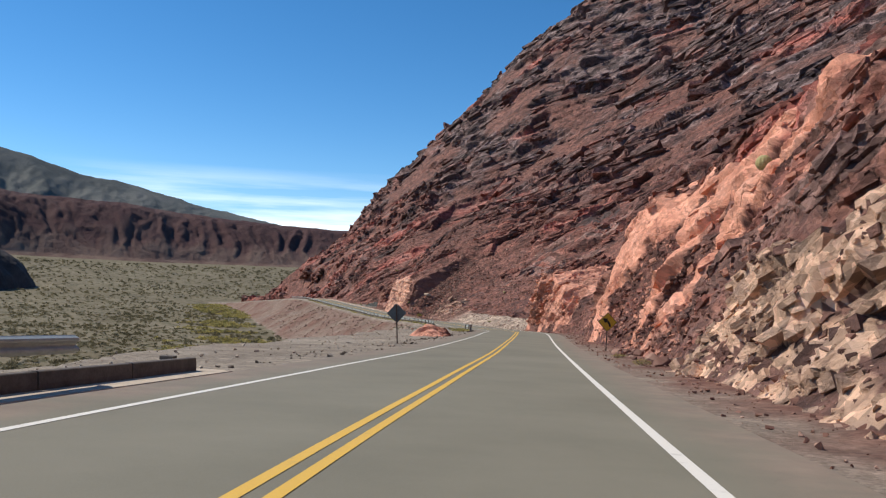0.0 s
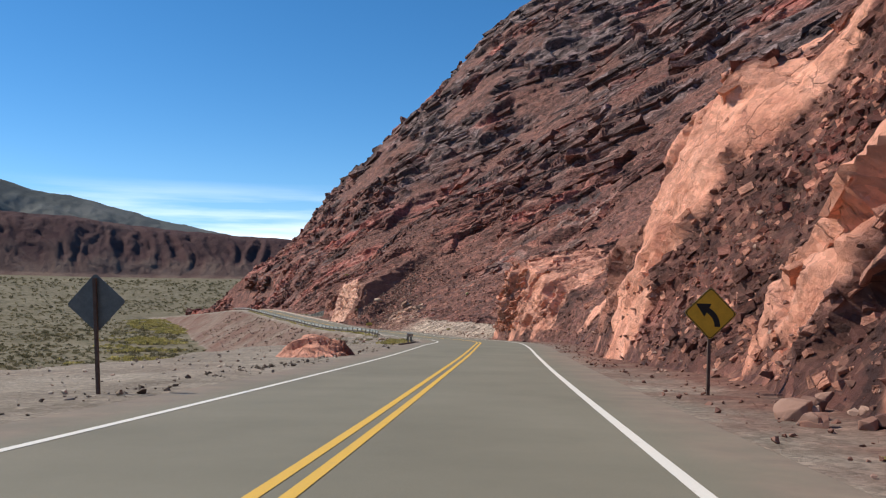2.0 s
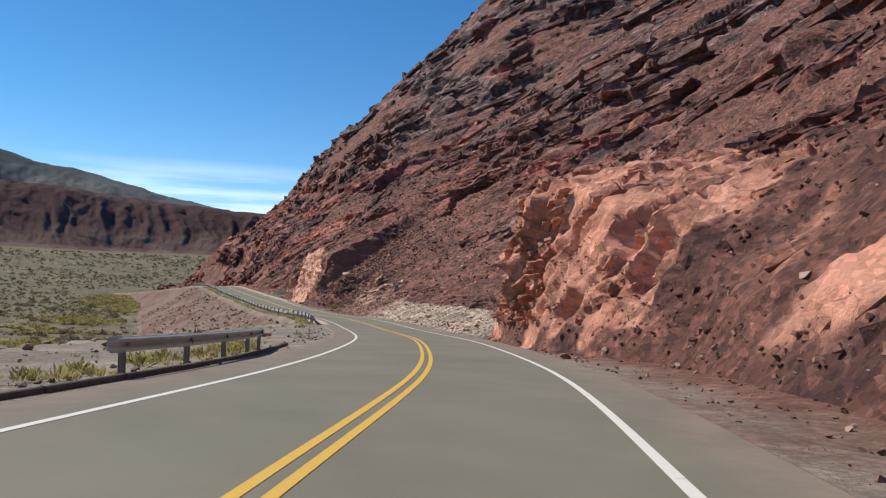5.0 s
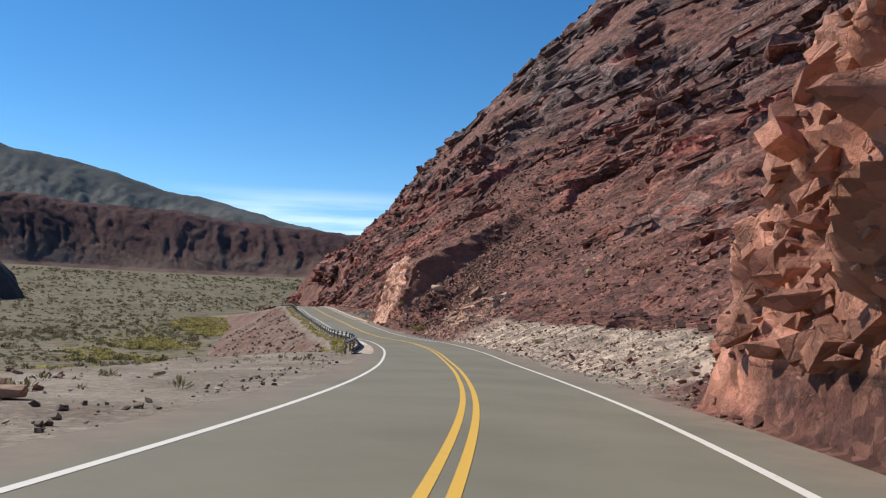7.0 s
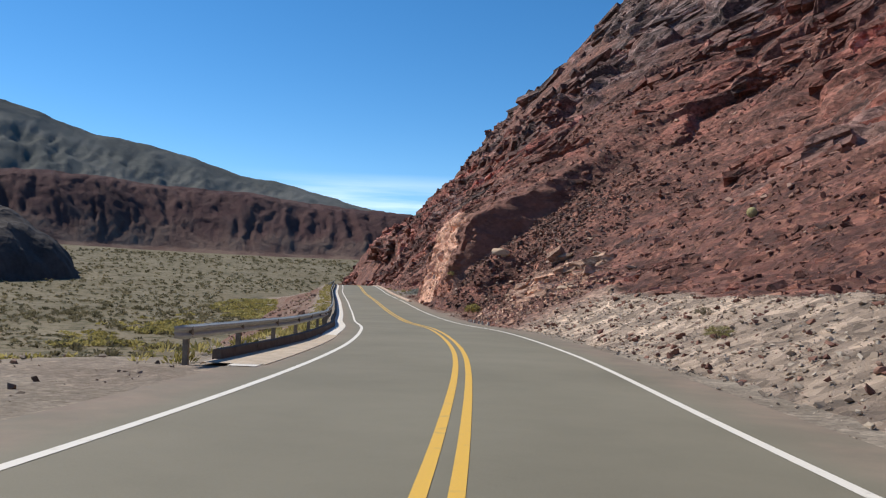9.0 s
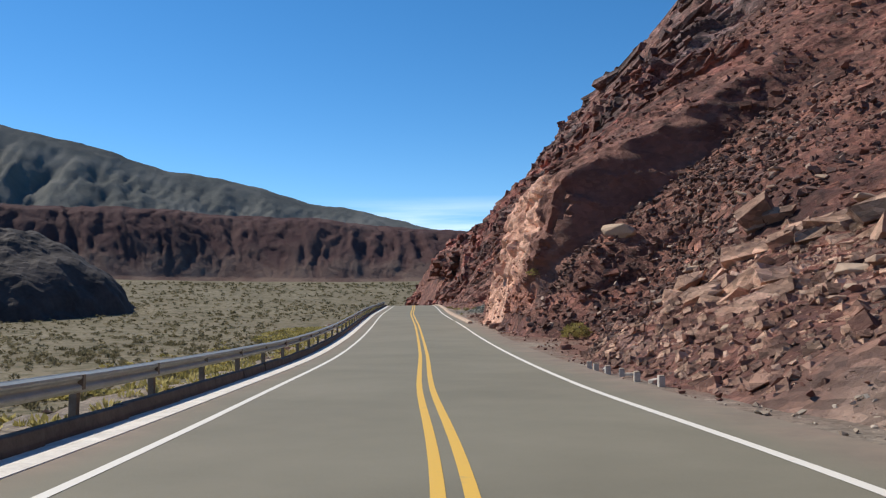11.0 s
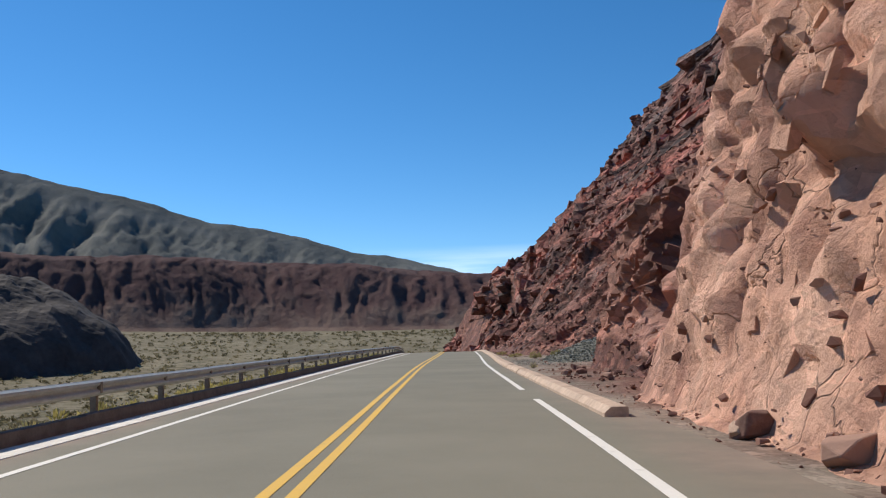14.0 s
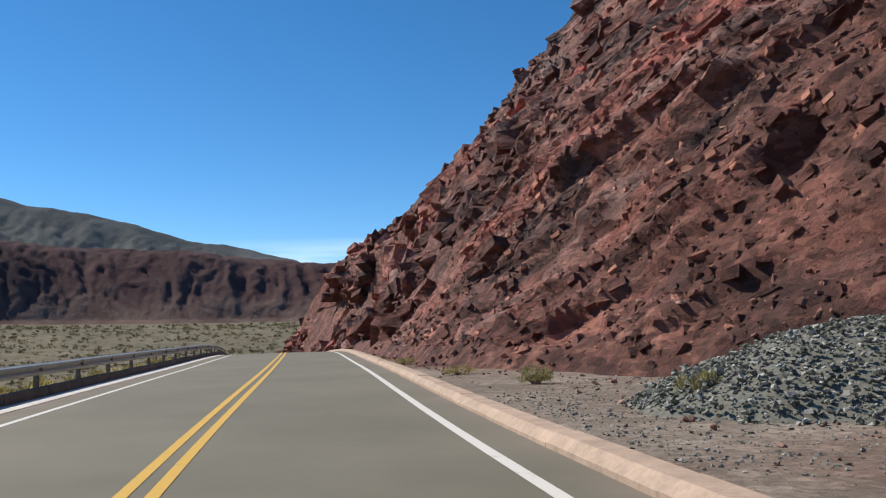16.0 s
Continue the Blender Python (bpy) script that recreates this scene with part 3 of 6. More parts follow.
HOLLOWS = [(50.2, 3.1, 2.5, 0.9, 124, 2.0), (54.5, 7.0, 1.3, 0.4, 150, 0.9), (72.6, 9.6, 1.7, 0.4, 115, 0.9), (70.2, 4.4, 1.6, 0.3, 120, 0.7), (121.6, 1.9, 1.3, 0.7, 150, 1.2), (122.6, 6.4, 2.6, 0.6, 120, 1.2), (127.6, 5.8, 2.4, 0.6, 116, 1.2), (116.8, 4.0, 1.6, 0.7, 110, 1.0),
           (129.2, 3.2, 1.6, 0.6, 130, 1.2), (118.2, 5.8, 1.4, 0.8, 120, 1.2), (44.8, 11.2, 2.6, 1.1, 150, 2.0), (275.0, 3.4, 1.2, 0.8, 160, 0.8), (265.2, 4.5, 2.6, 0.5, 95, 0.8), (131.0, 7.0, 1.4, 0.5, 110, 0.7), (298.5, 6.2, 1.0, 0.7, 120, 1.3), (294.5, 8.2, 1.4, 0.6, 140, 1.2), (303.0, 8.5, 1.5, 0.6, 130, 1.0)]


def gravel_zone(s):
    return (s > 144) & (s < 238)


def build_mountain():
    s = np.concatenate([np.arange(-60, -8, 0.8), np.arange(-8, 90, 0.27), np.arange(90, 112, 0.32), np.arange(112, 146, 0.18), np.arange(146, 230, 0.34), np.arange(230, 284, 0.17), np.arange(284, 330, 0.27), np.arange(330, 440, 0.55), np.arange(440, 521, 1.4)])
    arc = [-0.6]
    step = 0.18
    while arc[-1] < 262:
        arc.append(arc[-1] + step)
        if arc[-1] > 15:
            step = min(step * 1.018, 0.7)
    arc = np.array(arc)
    f, c = FOOT(s), CLIFF(s)
    run = np.minimum(c * BATTER(s), 15.0 - f)
    low = np.maximum(LOW(s), c + 0.5 * (LOW(s) > 3))
    corners_d = np.stack([f - 1.5, f, f + run, 0 * s + 16, 0 * s + 30, 0 * s + 60, 0 * s + 130, 0 * s + 200, 0 * s + 300], 1)
    corners_h = np.stack([0 * s - 0.5, 0 * s + 0.05, c, low, np.maximum(MID(s), low), UPPER(s), TOP(s), TOP(s) + 62, 0 * s - 30], 1)
    rows = []
    for i in range(len(s)):
        cd, ch = corners_d[i], corners_h[i]
        seg = np.r_[0, np.cumsum(np.hypot(np.diff(cd), np.diff(ch)))] - np.hypot(1.5, 0.55)
        near = np.where(arc < 40, arc, 40 + (arc - 40) * (seg[-2] - 40) / 222.0)
        rows.append((np.interp(near, seg, cd), np.interp(near, seg, ch)))
    d = np.array([r[0] for r in rows])
    h = np.array([r[1] for r in rows])
    # round the corners of the section
    for _ in range(3):
        d[:, 4:-1] = (d[:, 3:-2] + 2 * d[:, 4:-1] + d[:, 5:]) / 4
        h[:, 4:-1] = (h[:, 3:-2] + 2 * h[:, 4:-1] + h[:, 5:]) / 4
    ss = np.repeat(s[:, None], d.shape[1], 1)
    base = along(ss, d, h)
    n_rows, n_cols = d.shape
    p = base.reshape(-1, 3)
    du, dv = np.gradient(base, axis=0), np.gradient(base, axis=1)
    nor = -np.cross(dv, du)
    nor /= np.linalg.norm(nor, axis=2)[..., None] + 1e-9
    nor = np.where(nor[..., 2:3] < -0.2, -nor, nor).reshape(-1, 3)
    S, D, Hh = ss.ravel(), d.ravel(), h.ravel()
    back = D - FOOT(S)
    over = np.where(gravel_zone(S), back, np.maximum(back, 0.55 * (Hh - 0.3)))
    # where what lies
    rough = fbm(p, 9, 3)
    ragged = 0.35 * fbm(p + 11, 3.0, 3)
    cl = np.maximum(CLIFF(S), 0.4)
    gravel = smooth(143, 149, S) * (1 - smooth(196, 207, S)) * (1 - smooth(10.6, 11.6, D + 1.2 * rough))
    tan = smooth(1, 6, S + 3 * rough) * (1 - smooth(27, 33, S + 4 * rough)) * (1 - smooth(0.8, 1.2, Hh / (3.8 + 0.14 * np.clip(26 - S, 0, 20)) + 0.3 * rough))
    salmon = patches(S, Hh, SLABS, ragged) * (D < 17) * (1 - 0.55 * smooth(75.5, 77.5, S) * (1 - smooth(90, 100, S)) - 0.28 * smooth(100, 112, S))
    salmon = np.maximum(salmon, 0.8 * smooth(0.30, 0.42, fbm(p + 200, 7, 3)) * smooth(30, 60, S) * (1 - smooth(135, 145, S)) * (D < 40))
    crest = 11.0 - 4.5 * smooth(257, 267, S)
    # pink fades to browner rock past 257, with shade put into the colour
    pink = smooth(-0.6, 0.6, S - np.maximum(250.0 - 1.3 * Hh, 241.9) + 1.2 * rough) * (1 - smooth(264.3, 266.3, S + rough)) * (1 - 0.5 * smooth(257, 264, S)) * (1 - smooth(0.88, 1.0, Hh / crest + 0.25 * rough))
    crag = ((S > 76) & (S < 88)) | ((S > 115) & (S < 140)) | ((S > 271.5) & (S < 278.3)) | ((S > 240.8) & (S < 251) & (Hh < 6))
    crag = (crag & (D < 15) & (over > 0.5) & (salmon < 0.3) & (pink < 0.3)) * 1.0
    wall = smooth(238.9, 240.1, S) * (1 - smooth(243.6, 245.2, S)) * smooth(3.0, 4.2, Hh - 0.5 * (D - 8)) * (1 - smooth(9.0, 11.0, Hh - 0.35 * (D - 8) + 2 * rough)) * (1 - smooth(17, 20, D))
    wall = np.maximum(wall, smooth(269.4, 270.6, S) * (1 - smooth(272.8, 273.8, S)) * smooth(2, 3, Hh) * (1 - smooth(8.5, 10.5, Hh + 2 * rough)))
    scree = smooth(0.02, 0.30, fbm(p * np.array([1, 1, 1.6]) + 90, 24, 4) + 0.04)
    gaps = smooth(84, 92, S) * (1 - smooth(110, 116, S)) + smooth(142, 150, S) * (1 - smooth(224, 231, S)) * (1 - smooth(22, 32, D))
    gaps = np.maximum(gaps, 0.62 * smooth(278.5, 281, S) * (1 - smooth(298, 310, S)) * (1 - smooth(15, 24, D)))
    gaps = np.maximum(gaps, smooth(55, 58, S) * (1 - smooth(66, 68.5, S)) * (1 - smooth(10, 14, Hh)))
    slope = smooth(222, 227, S) * (1 - smooth(239.2, 240.4, S)) * (1 - smooth(22, 30, D))
    scree = np.maximum(scree * 0.9, np.clip(gaps, 0, 1) * smooth(-0.45, -0.05, rough + 0.1))
    scree = np.maximum(scree, (over < 0.7) * 1.0)
    scree = np.maximum(scree * (1 - wall), 0.75 * slope)
    scree = scree * (1 - 0.9 * crag)
    scree = np.clip(scree - 1.2 * np.maximum(np.maximum(tan, salmon), pink), 0, 1)
    hard = np.clip(1 - 0.86 * np.maximum(scree, gravel), 0, 1)
    far = smooth(14, 55, D)
    soft = np.clip(salmon + 0.95 * pink + 0.8 * wall + 0.85 * crag, 0, 1)
    bed_mid = slabs(p + 70, 3.0, 2.4, 0.4)
    bed_tan = slabs(p + 20, 1.0, 2.2, 0.3, 0.1, 0.3)
    near = 1 - 0.85 * smooth(26, 60, D)
    disp = 4.6 * slabs(p, 9.5, 1.6, 0.7) * (0.08 + 0.92 * far)
    disp += 2.5 * bed_mid * (0.45 + 0.55 * far) * (1 - 0.7 * soft) * (1 - tan)
    disp += 1.0 * slabs(p + 700, 1.25, 2.6, 0.45, 0.15, 0.35) * (1 - 0.8 * soft) * (1 - 0.4 * smooth(40, 90, D)) * (1 - 0.6 * tan)
    disp += 0.40 * slabs(p + 900, 0.5, 2.2, 0.6, 0.2, 0.35) * (1 - 0.8 * soft) * near
    disp += pink * (0.75 * slabs(p + 560, 1.7, 0.7, 1.0, 0.35, 0.2, 0.3, True) + 0.42 * slabs(p + 590, 0.75, 0.75, 1.1, 0.35, 0.25, 0.3, True) + 0.1 * fbm(p + 5, 0.5, 2))
    slick = 1 - 0.55 * smooth(62, 66, S) * (1 - smooth(75, 77, S)) - 0.35 * smooth(114, 117, S) * (1 - smooth(131, 134, S))
    disp += salmon * (0.4 + 0.28 * (1 - slick) * slabs(p + 540, 0.9, 4.5, 0.3, 0.1, 0.2, 0.2) + 1.0 * slick * slabs(p + 500, 1.5, 2.2, 0.8, 0.35, 0.4, 0.3) + 0.5 * slick * slabs(p + 510, 0.8, 2.2, 0.8, 0.35, 0.4, 0.3) + 0.2 * slabs(p + 530, 0.35, 2.4, 0.6, 0.25, 0.3, 0.5))
    disp += crag * (1 - salmon) * (1 - pink) * (0.1 + 0.75 * slabs(p + 500, 1.0, 2.0, 0.4, 0.25, 0.45, 0.6) + 0.42 * slabs(p + 530, 0.45, 1.6, 0.6, 0.3, 0.3, 0.8) + 0.2 * fbm(p + 5, 0.8, 3))
    disp += 1.0 * tan * bed_tan
    disp += (2.2 * fbm(p, 20, 3) - 0.3) * far + 0.16 * fbm(p, 1.6, 3) * (1 - 0.7 * soft) * near
    loose = 0.40 * fbm(p, 5, 4) + 0.14 * fbm(p, 0.9, 3) + (0.5 * far + 0.2) * slabs(p + 1300, 0.8, 1.2, 1.0, 0.1)
    disp = disp * hard + (1 - hard) * loose * (1 - 0.85 * gravel)
    for s0, h0, long, wide, lean, deep in HOLLOWS:
        disp -= deep * patches(S, Hh, [(s0, h0, long, wide, lean)], 0.8 * ragged) * (D < 17)
    disp *= smooth(-0.4, 1.6, over) * 0.9 + 0.02
    lim = 0.5 * np.maximum(back, 0) + 0.25 + 0.13 * np.clip(Hh, 0, 6)
    disp = np.clip(disp, -3.5, np.maximum(lim, 0.05))
    # ease the finest steps of the grid
    g = disp.reshape(n_rows, n_cols)
    g[1:-1] = (g[:-2] + 4 * g[1:-1] + g[2:]) / 6
    g[:, 1:-1] = (g[:, :-2] + 4 * g[:, 1:-1] + g[:, 2:]) / 6
    disp = g.ravel()
    p2 = p + nor * disp[:, None]
    bed = np.where(tan > 0.5, bed_tan, bed_mid)
    attrs = dict(scree=scree, tan=tan, salmon=np.maximum(salmon, crag * (0.55 * (S > 110) * (S < 142) + 0.25 * (S < 95) + 0.25 * (S > 270) + 0.25 * (S > 238) * (S < 255))) * (1 - tan), pink=pink, gravel=gravel, bed=bed, wall=wall)
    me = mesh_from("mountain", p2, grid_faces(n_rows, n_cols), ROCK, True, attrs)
    me.set_sharp_from_angle(angle=radians(34))
    ob = tagged(new("mountain", me), "steep maroon bedded sandstone mountainside with red talus and ledges", "mountain", kind="structure")
    keep = dict(attrs, crag=crag, S=S, D=D, H=Hh, nor=nor, over=over)
    return ob, p2.reshape(n_rows, n_cols, 3), s, D.reshape(n_rows, n_cols), scree.reshape(n_rows, n_cols), gravel.reshape(n_rows, n_cols), keep


mountain, M_P, M_S, M_D, M_SCREE, M_GRAVEL, M_AT = build_mountain()


# ---- ledges and blocks that break out of the mountainside ----
def block_hull(seed, corners=18):
    """A squarish angular block, about 1 across: corners and triangles."""
    r = random.Random(seed)
    bm = bmesh.new()
    for _ in range(corners):
        v = Vector((r.gauss(0, 1), r.gauss(0, 1), r.gauss(0, 1)))
        v = v * (0.5 / max(abs(v.x), abs(v.y), abs(v.z))) * r.uniform(0.78, 1.0)
        bm.verts.new(v)
    out = bmesh.ops.convex_hull(bm, input=bm.verts)
    bmesh.ops.delete(bm, geom=[g for g in out["geom_interior"] if isinstance(g, bmesh.types.BMVert)], context="VERTS")
    bmesh.ops.triangulate(bm, faces=bm.faces)
    bm.verts.ensure_lookup_table()
    bm.verts.index_update()
    v = np.array([tuple(q.co) for q in bm.verts])
    f = np.array([[q.index for q in face.verts] for face in bm.faces])
    bm.free()
    a, b, c = v[f[:, 0]], v[f[:, 1]], v[f[:, 2]]
    inward = (np.cross(b - a, c - a) * (a + b + c - 3 * v.mean(0))).sum(1) < 0
    f[inward] = f[inward][:, ::-1]
    return v, f


def slab_hull(seed):
    """A box with uneven corners: corners and triangles."""
    r = random.Random(seed)
    v = np.array([(x * r.uniform(0.34, 0.5), y * r.uniform(0.34, 0.5), z * r.uniform(0.38, 0.5)) for x in (-1, 1) for y in (-1, 1) for z in (-1, 1)])
    quads = [(0, 1, 3, 2), (4, 6, 7, 5), (0, 4, 5, 1), (2, 3, 7, 6), (0, 2, 6, 4), (1, 5, 7, 3)]
    return v, np.array([t for a, b, c, d in quads for t in ((a, b, c), (a, c, d))])


BLOCKS = [block_hull(k, 11 + k % 5) for k in range(6)] + [slab_hull(50 + k) for k in range(9)]
brg = np.random.RandomState(21)
ROCK_P = M_P.reshape(-1, 3)


def unit(v):
    return v / (np.linalg.norm(v, axis=-1, keepdims=True) + 1e-9)


def block_frames(idx, long, proportions, upright, out, way=None, jitter=0.16, stray=0.35):
    """Axes, sizes and middles of blocks that stand out of the rock by part of their least side."""
    n = len(idx)
    up = unit(upright + jitter * brg.normal(0, 1, (n, 3)))
    lie = unit((stray if way is not None else 1.0) * brg.normal(0, 1, (n, 3)) + (1.2 * np.array(DIP) if way is None else np.array(way)))
    side = unit(np.cross(up, lie))
    ahead = np.cross(side, up)
    scale = long[:, None] * np.array(proportions) * brg.uniform(0.7, 1.3, (n, 3))
    nor = M_AT["nor"][idx]
    reach = 0.5 * sum(np.abs((ax * nor).sum(1)) * scale[:, j] for j, ax in enumerate((ahead, side, up)))
    centre = ROCK_P[idx] - nor * (0.86 * reach - out * scale.min(1) * brg.uniform(0.3, 1.4, n))[:, None]
    return ahead, side, up, scale, centre


def rock_blocks(name, idx, long, proportions, upright, out, label, way=None, boxy=0, jitter=0.16, stray=0.35, **fixed):
    """Angular blocks sunk in the rock, joined."""
    n = len(idx)
    ahead, side, up, scale, centre = block_frames(idx, long, proportions, upright, out, way, jitter, stray)
    kinds = brg.randint(boxy, len(BLOCKS), n)
    verts, faces, owner, base = [], [], [], 0
    for k, (v, f) in enumerate(BLOCKS):
        m = np.flatnonzero(kinds == k)
        if not len(m):
            continue
        local = v[None] * scale[m][:, None]
        w = local[..., :1] * ahead[m][:, None] + local[..., 1:2] * side[m][:, None] + local[..., 2:] * up[m][:, None] + centre[m][:, None]
        verts.append(w.reshape(-1, 3))
        faces.append((f[None] + (np.arange(len(m)) * len(v))[:, None, None] + base).reshape(-1, 3))
        owner.append(np.repeat(m, len(v)))
        base += len(m) * len(v)
    own = np.concatenate(owner)
    at = {key: M_AT[key][idx][own] for key in ("tan", "salmon", "pink", "gravel", "wall")}
    at["scree"] = np.zeros(len(own))
    at["bed"] = brg.uniform(-0.2, 0.6, n)[own]
    for key, value in fixed.items():
        at[key] = np.full(len(own), value)
    me = mesh_from(name, np.vstack(verts), np.vstack(faces), ROCK, False, at)
    return tagged(new(name, me), label, "rock", kind="stuff")


def rock_pieces(name, idx, long, proportions, upright, out, way=None, boxy=0, jitter=0.16, **fixed):
    """The same as single pieces of the mountain that share their meshes."""
    ahead, side, up, scale, centre = block_frames(idx, long, proportions, upright, out, way, jitter)
    shared = [mesh_from(name, v, f, ROCK, False, {key: np.full(len(v), value) for key, value in fixed.items()}) for v, f in BLOCKS[boxy:]]
    for i in range(len(idx)):
        m = np.eye(4)
        m[:3, 0], m[:3, 1], m[:3, 2], m[:3, 3] = ahead[i] * scale[i, 0], side[i] * scale[i, 1], up[i] * scale[i, 2], centre[i]
        ob = new(name, shared[brg.randint(len(shared))])
        ob.parent = mountain
        ob.matrix_basis = Matrix(m.tolist())


def choose(mask, count):
    k = np.flatnonzero(mask)
    return k[brg.randint(0, len(k), count)]


def sized(n, lo, hi, power=2.2):
    return lo + (hi - lo) * brg.uniform(0, 1, n) ** power


BEDS = np.array(BED)


def trace(k):
    """The way a bed runs across the rock face."""
    return unit(np.cross(BEDS, M_AT["nor"][k]))


A_S, A_D, A_H = M_AT["S"], M_AT["D"], M_AT["H"]
bare = np.maximum.reduce([M_AT["tan"], M_AT["salmon"] - 0.3, M_AT["pink"], M_AT["gravel"], M_AT["wall"]]) < 0.3
ledge = bare & (M_AT["scree"] < 0.5) & (M_AT["bed"] > 0.0)
clump = fbm(ROCK_P * np.array([1, 1, 1.5]) + 50, 26, 3) > -0.08
k = choose(ledge & clump & (A_D > 55) & (A_S > 20) & (A_D < 205), 8000)
rock_blocks("high_ledges", k, sized(len(k), 1.0, 8.0, 3.0), (1.7, 0.7, 0.26), BEDS, 0.9, "broken dark sandstone ledges high on the mountain", trace(k), 0, 0.12, 0.2)
k = choose(ledge & clump & (A_D > 22) & (A_D <= 58) & (A_S > 10), 8500)
rock_blocks("slope_ledges", k, sized(len(k), 0.4, 3.4, 2.8), (1.6, 0.7, 0.28), BEDS, 0.8, "broken maroon sandstone ledges across the slope", trace(k), 0, 0.12, 0.2)
k = choose(bare & (M_AT["bed"] > 0.12) & (A_D > 48) & (A_D < 190) & (A_S > 20), 300)
rock_blocks("long_ledges", k, sized(len(k), 4.0, 12.0, 1.8), (1.6, 0.45, 0.17), BEDS, 0.8, "long sandstone beds standing out across the slope", trace(k), 0, 0.06, 0.1)
k = choose(ledge & (M_AT["crag"] < 0.5) & (A_D <= 24) & (A_S > -6) & (A_S < 335) & (M_AT["over"] > 0.8) & ((A_S < 54) | (A_S > 68) | (A_D > 14)) & ((A_S < 204) | (A_S > 231) | (A_D > 18)) & ((A_S < 284) | (brg.uniform(0, 1, len(A_S)) < 0.3)), 9000)
rock_blocks("foot_ledges", k, sized(len(k), 0.2, 1.3, 2.4), (1.5, 0.75, 0.36), BEDS, 0.7, "angular brown rock blocks low on the mountainside", trace(k))
k = choose(ledge & (A_S > 330) & (A_D < 60), 4500)
rock_blocks("spur_ledges", k, sized(len(k), 0.6, 4.5, 2.6), (1.0, 0.7, 0.36), BEDS, 0.8, "dark rock ledges on the far spur of the mountain")
k = choose(bare & (M_AT["scree"] >= 0.3) & (A_D < 26) & (A_S > -6) & (A_S < 330) & (M_AT["over"] > 0.5), 6500)
rock_blocks("slope_rubble", k, sized(len(k), 0.08, 0.75, 3.0), (1.0, 0.75, 0.55), BEDS, 0.65, "red-brown angular rubble on the lower slope", scree=0.8)
k = choose(bare & (M_AT["scree"] >= 0.2) & (A_D < 14) & (A_S > 34) & (A_S < 69) & (M_AT["over"] > 0.3), 3400)
rock_blocks("slope_rubble", k, sized(len(k), 0.07, 0.6, 2.8), (1.0, 0.75, 0.55), BEDS, 0.7, "mixed brown and pale rubble between the salmon slabs", scree=0.45)
k = choose(bare & (A_D < 14) & (A_S > 34) & (A_S < 70) & (M_AT["over"] > 0.1), 1500)
rock_blocks("pale_rubble", k, sized(len(k), 0.06, 0.6, 2.8), (1.0, 0.75, 0.55), BEDS, 0.75, "pale salmon rubble fallen from the slabs", salmon=0.7)
k = choose(bare & (A_D < 34) & (A_S > 279) & (A_S < 325) & (M_AT["over"] > 0.5), 7500)
rock_blocks("slope_rubble", k, sized(len(k), 0.10, 0.8, 3.0), (1.0, 0.75, 0.5), BEDS, 0.45, "red and tan broken rock over a steep slope", scree=0.4)
k = choose(bare & (A_D < 30) & (A_S > 279) & (A_S < 325) & (M_AT["over"] > 0.5), 1300)
rock_blocks("pale_rubble", k, sized(len(k), 0.10, 0.6, 2.6), (1.0, 0.75, 0.5), BEDS, 0.7, "pale tan and pink stones lying over a red slope", salmon=0.6)
k = choose(bare & (A_S > 138) & (A_S < 282) & (A_D > 11) & (A_D < 46) & (M_AT["over"] > 0.5), 5200)
rock_blocks("slope_rubble", k, sized(len(k), 0.10, 1.0, 3.2), (1.2, 0.75, 0.5), BEDS, 0.6, "brown and buff broken rock scattered over the red slope", trace(k), scree=0.3, salmon=0.25)
k = choose((A_S > 204) & (A_S < 229) & (A_D < 13) & (M_AT["over"] > -0.1), 4200)
rock_blocks("slope_rubble", k, sized(len(k), 0.06, 0.6, 3.2), (1.0, 0.75, 0.5), BEDS, 0.7, "mixed brown and tan rubble heaped behind the marker posts", scree=0.4, tan=0.28, bed=0.3)
k = choose((A_S > 204) & (A_S < 227) & (A_D < 13) & (M_AT["over"] > 0.1), 2600)
rock_blocks("tan_rubble", k, sized(len(k), 0.06, 0.5, 3.0), (1.0, 0.75, 0.5), BEDS, 0.75, "pale tan stones in the rubble heap", tan=0.8, bed=0.4)
k = choose(M_AT["crag"] > 0.5, 1500)
rock_blocks("crag_rubble", k, sized(len(k), 0.2, 0.9, 2.0), (1.2, 0.7, 0.5), BEDS, 0.4, "jointed brown and mauve rock of a roadside crag")
k = choose((M_AT["tan"] > 0.6) & (A_S > 3) & (M_AT["over"] > 0.2), 1300)
rock_blocks("shale_blocks", k, sized(len(k), 0.15, 0.8, 2.0), (1.0, 0.7, 0.4), BEDS, 0.5, "dark broken shale between the tan beds", bed=-0.4)
k = choose((A_S > 2) & (A_S < 31) & (M_AT["over"] > -0.2) & (M_AT["over"] < 2.2), 900)
rock_blocks("tan_rubble", k, sized(len(k), 0.08, 0.7, 2.4), (1.0, 0.75, 0.5), BEDS, 0.7, "pale tan rubble below the bedded outcrop", tan=1.0, bed=0.4)
for s0, s1, count, least, most in ((116, 131, 150, 0.2, 0.7), (271.5, 278.3, 110, 0.25, 1.0), (76, 89, 90, 0.25, 0.8), (241, 252, 60, 0.2, 0.6)):
    k = choose((M_AT["crag"] > 0.5) & (A_S > s0) & (A_S < s1), count)
    rock_pieces("crag_block", k, sized(len(k), least, most, 1.8), (1.4, 0.8, 0.42), BEDS, 0.22, trace(k), 0, 0.09, bed=0.3, salmon=0.5 if 110 < s0 < 120 else 0.25)
k = choose((M_AT["salmon"] > 0.6) & (A_D < 17) & (A_S > 100), 110)
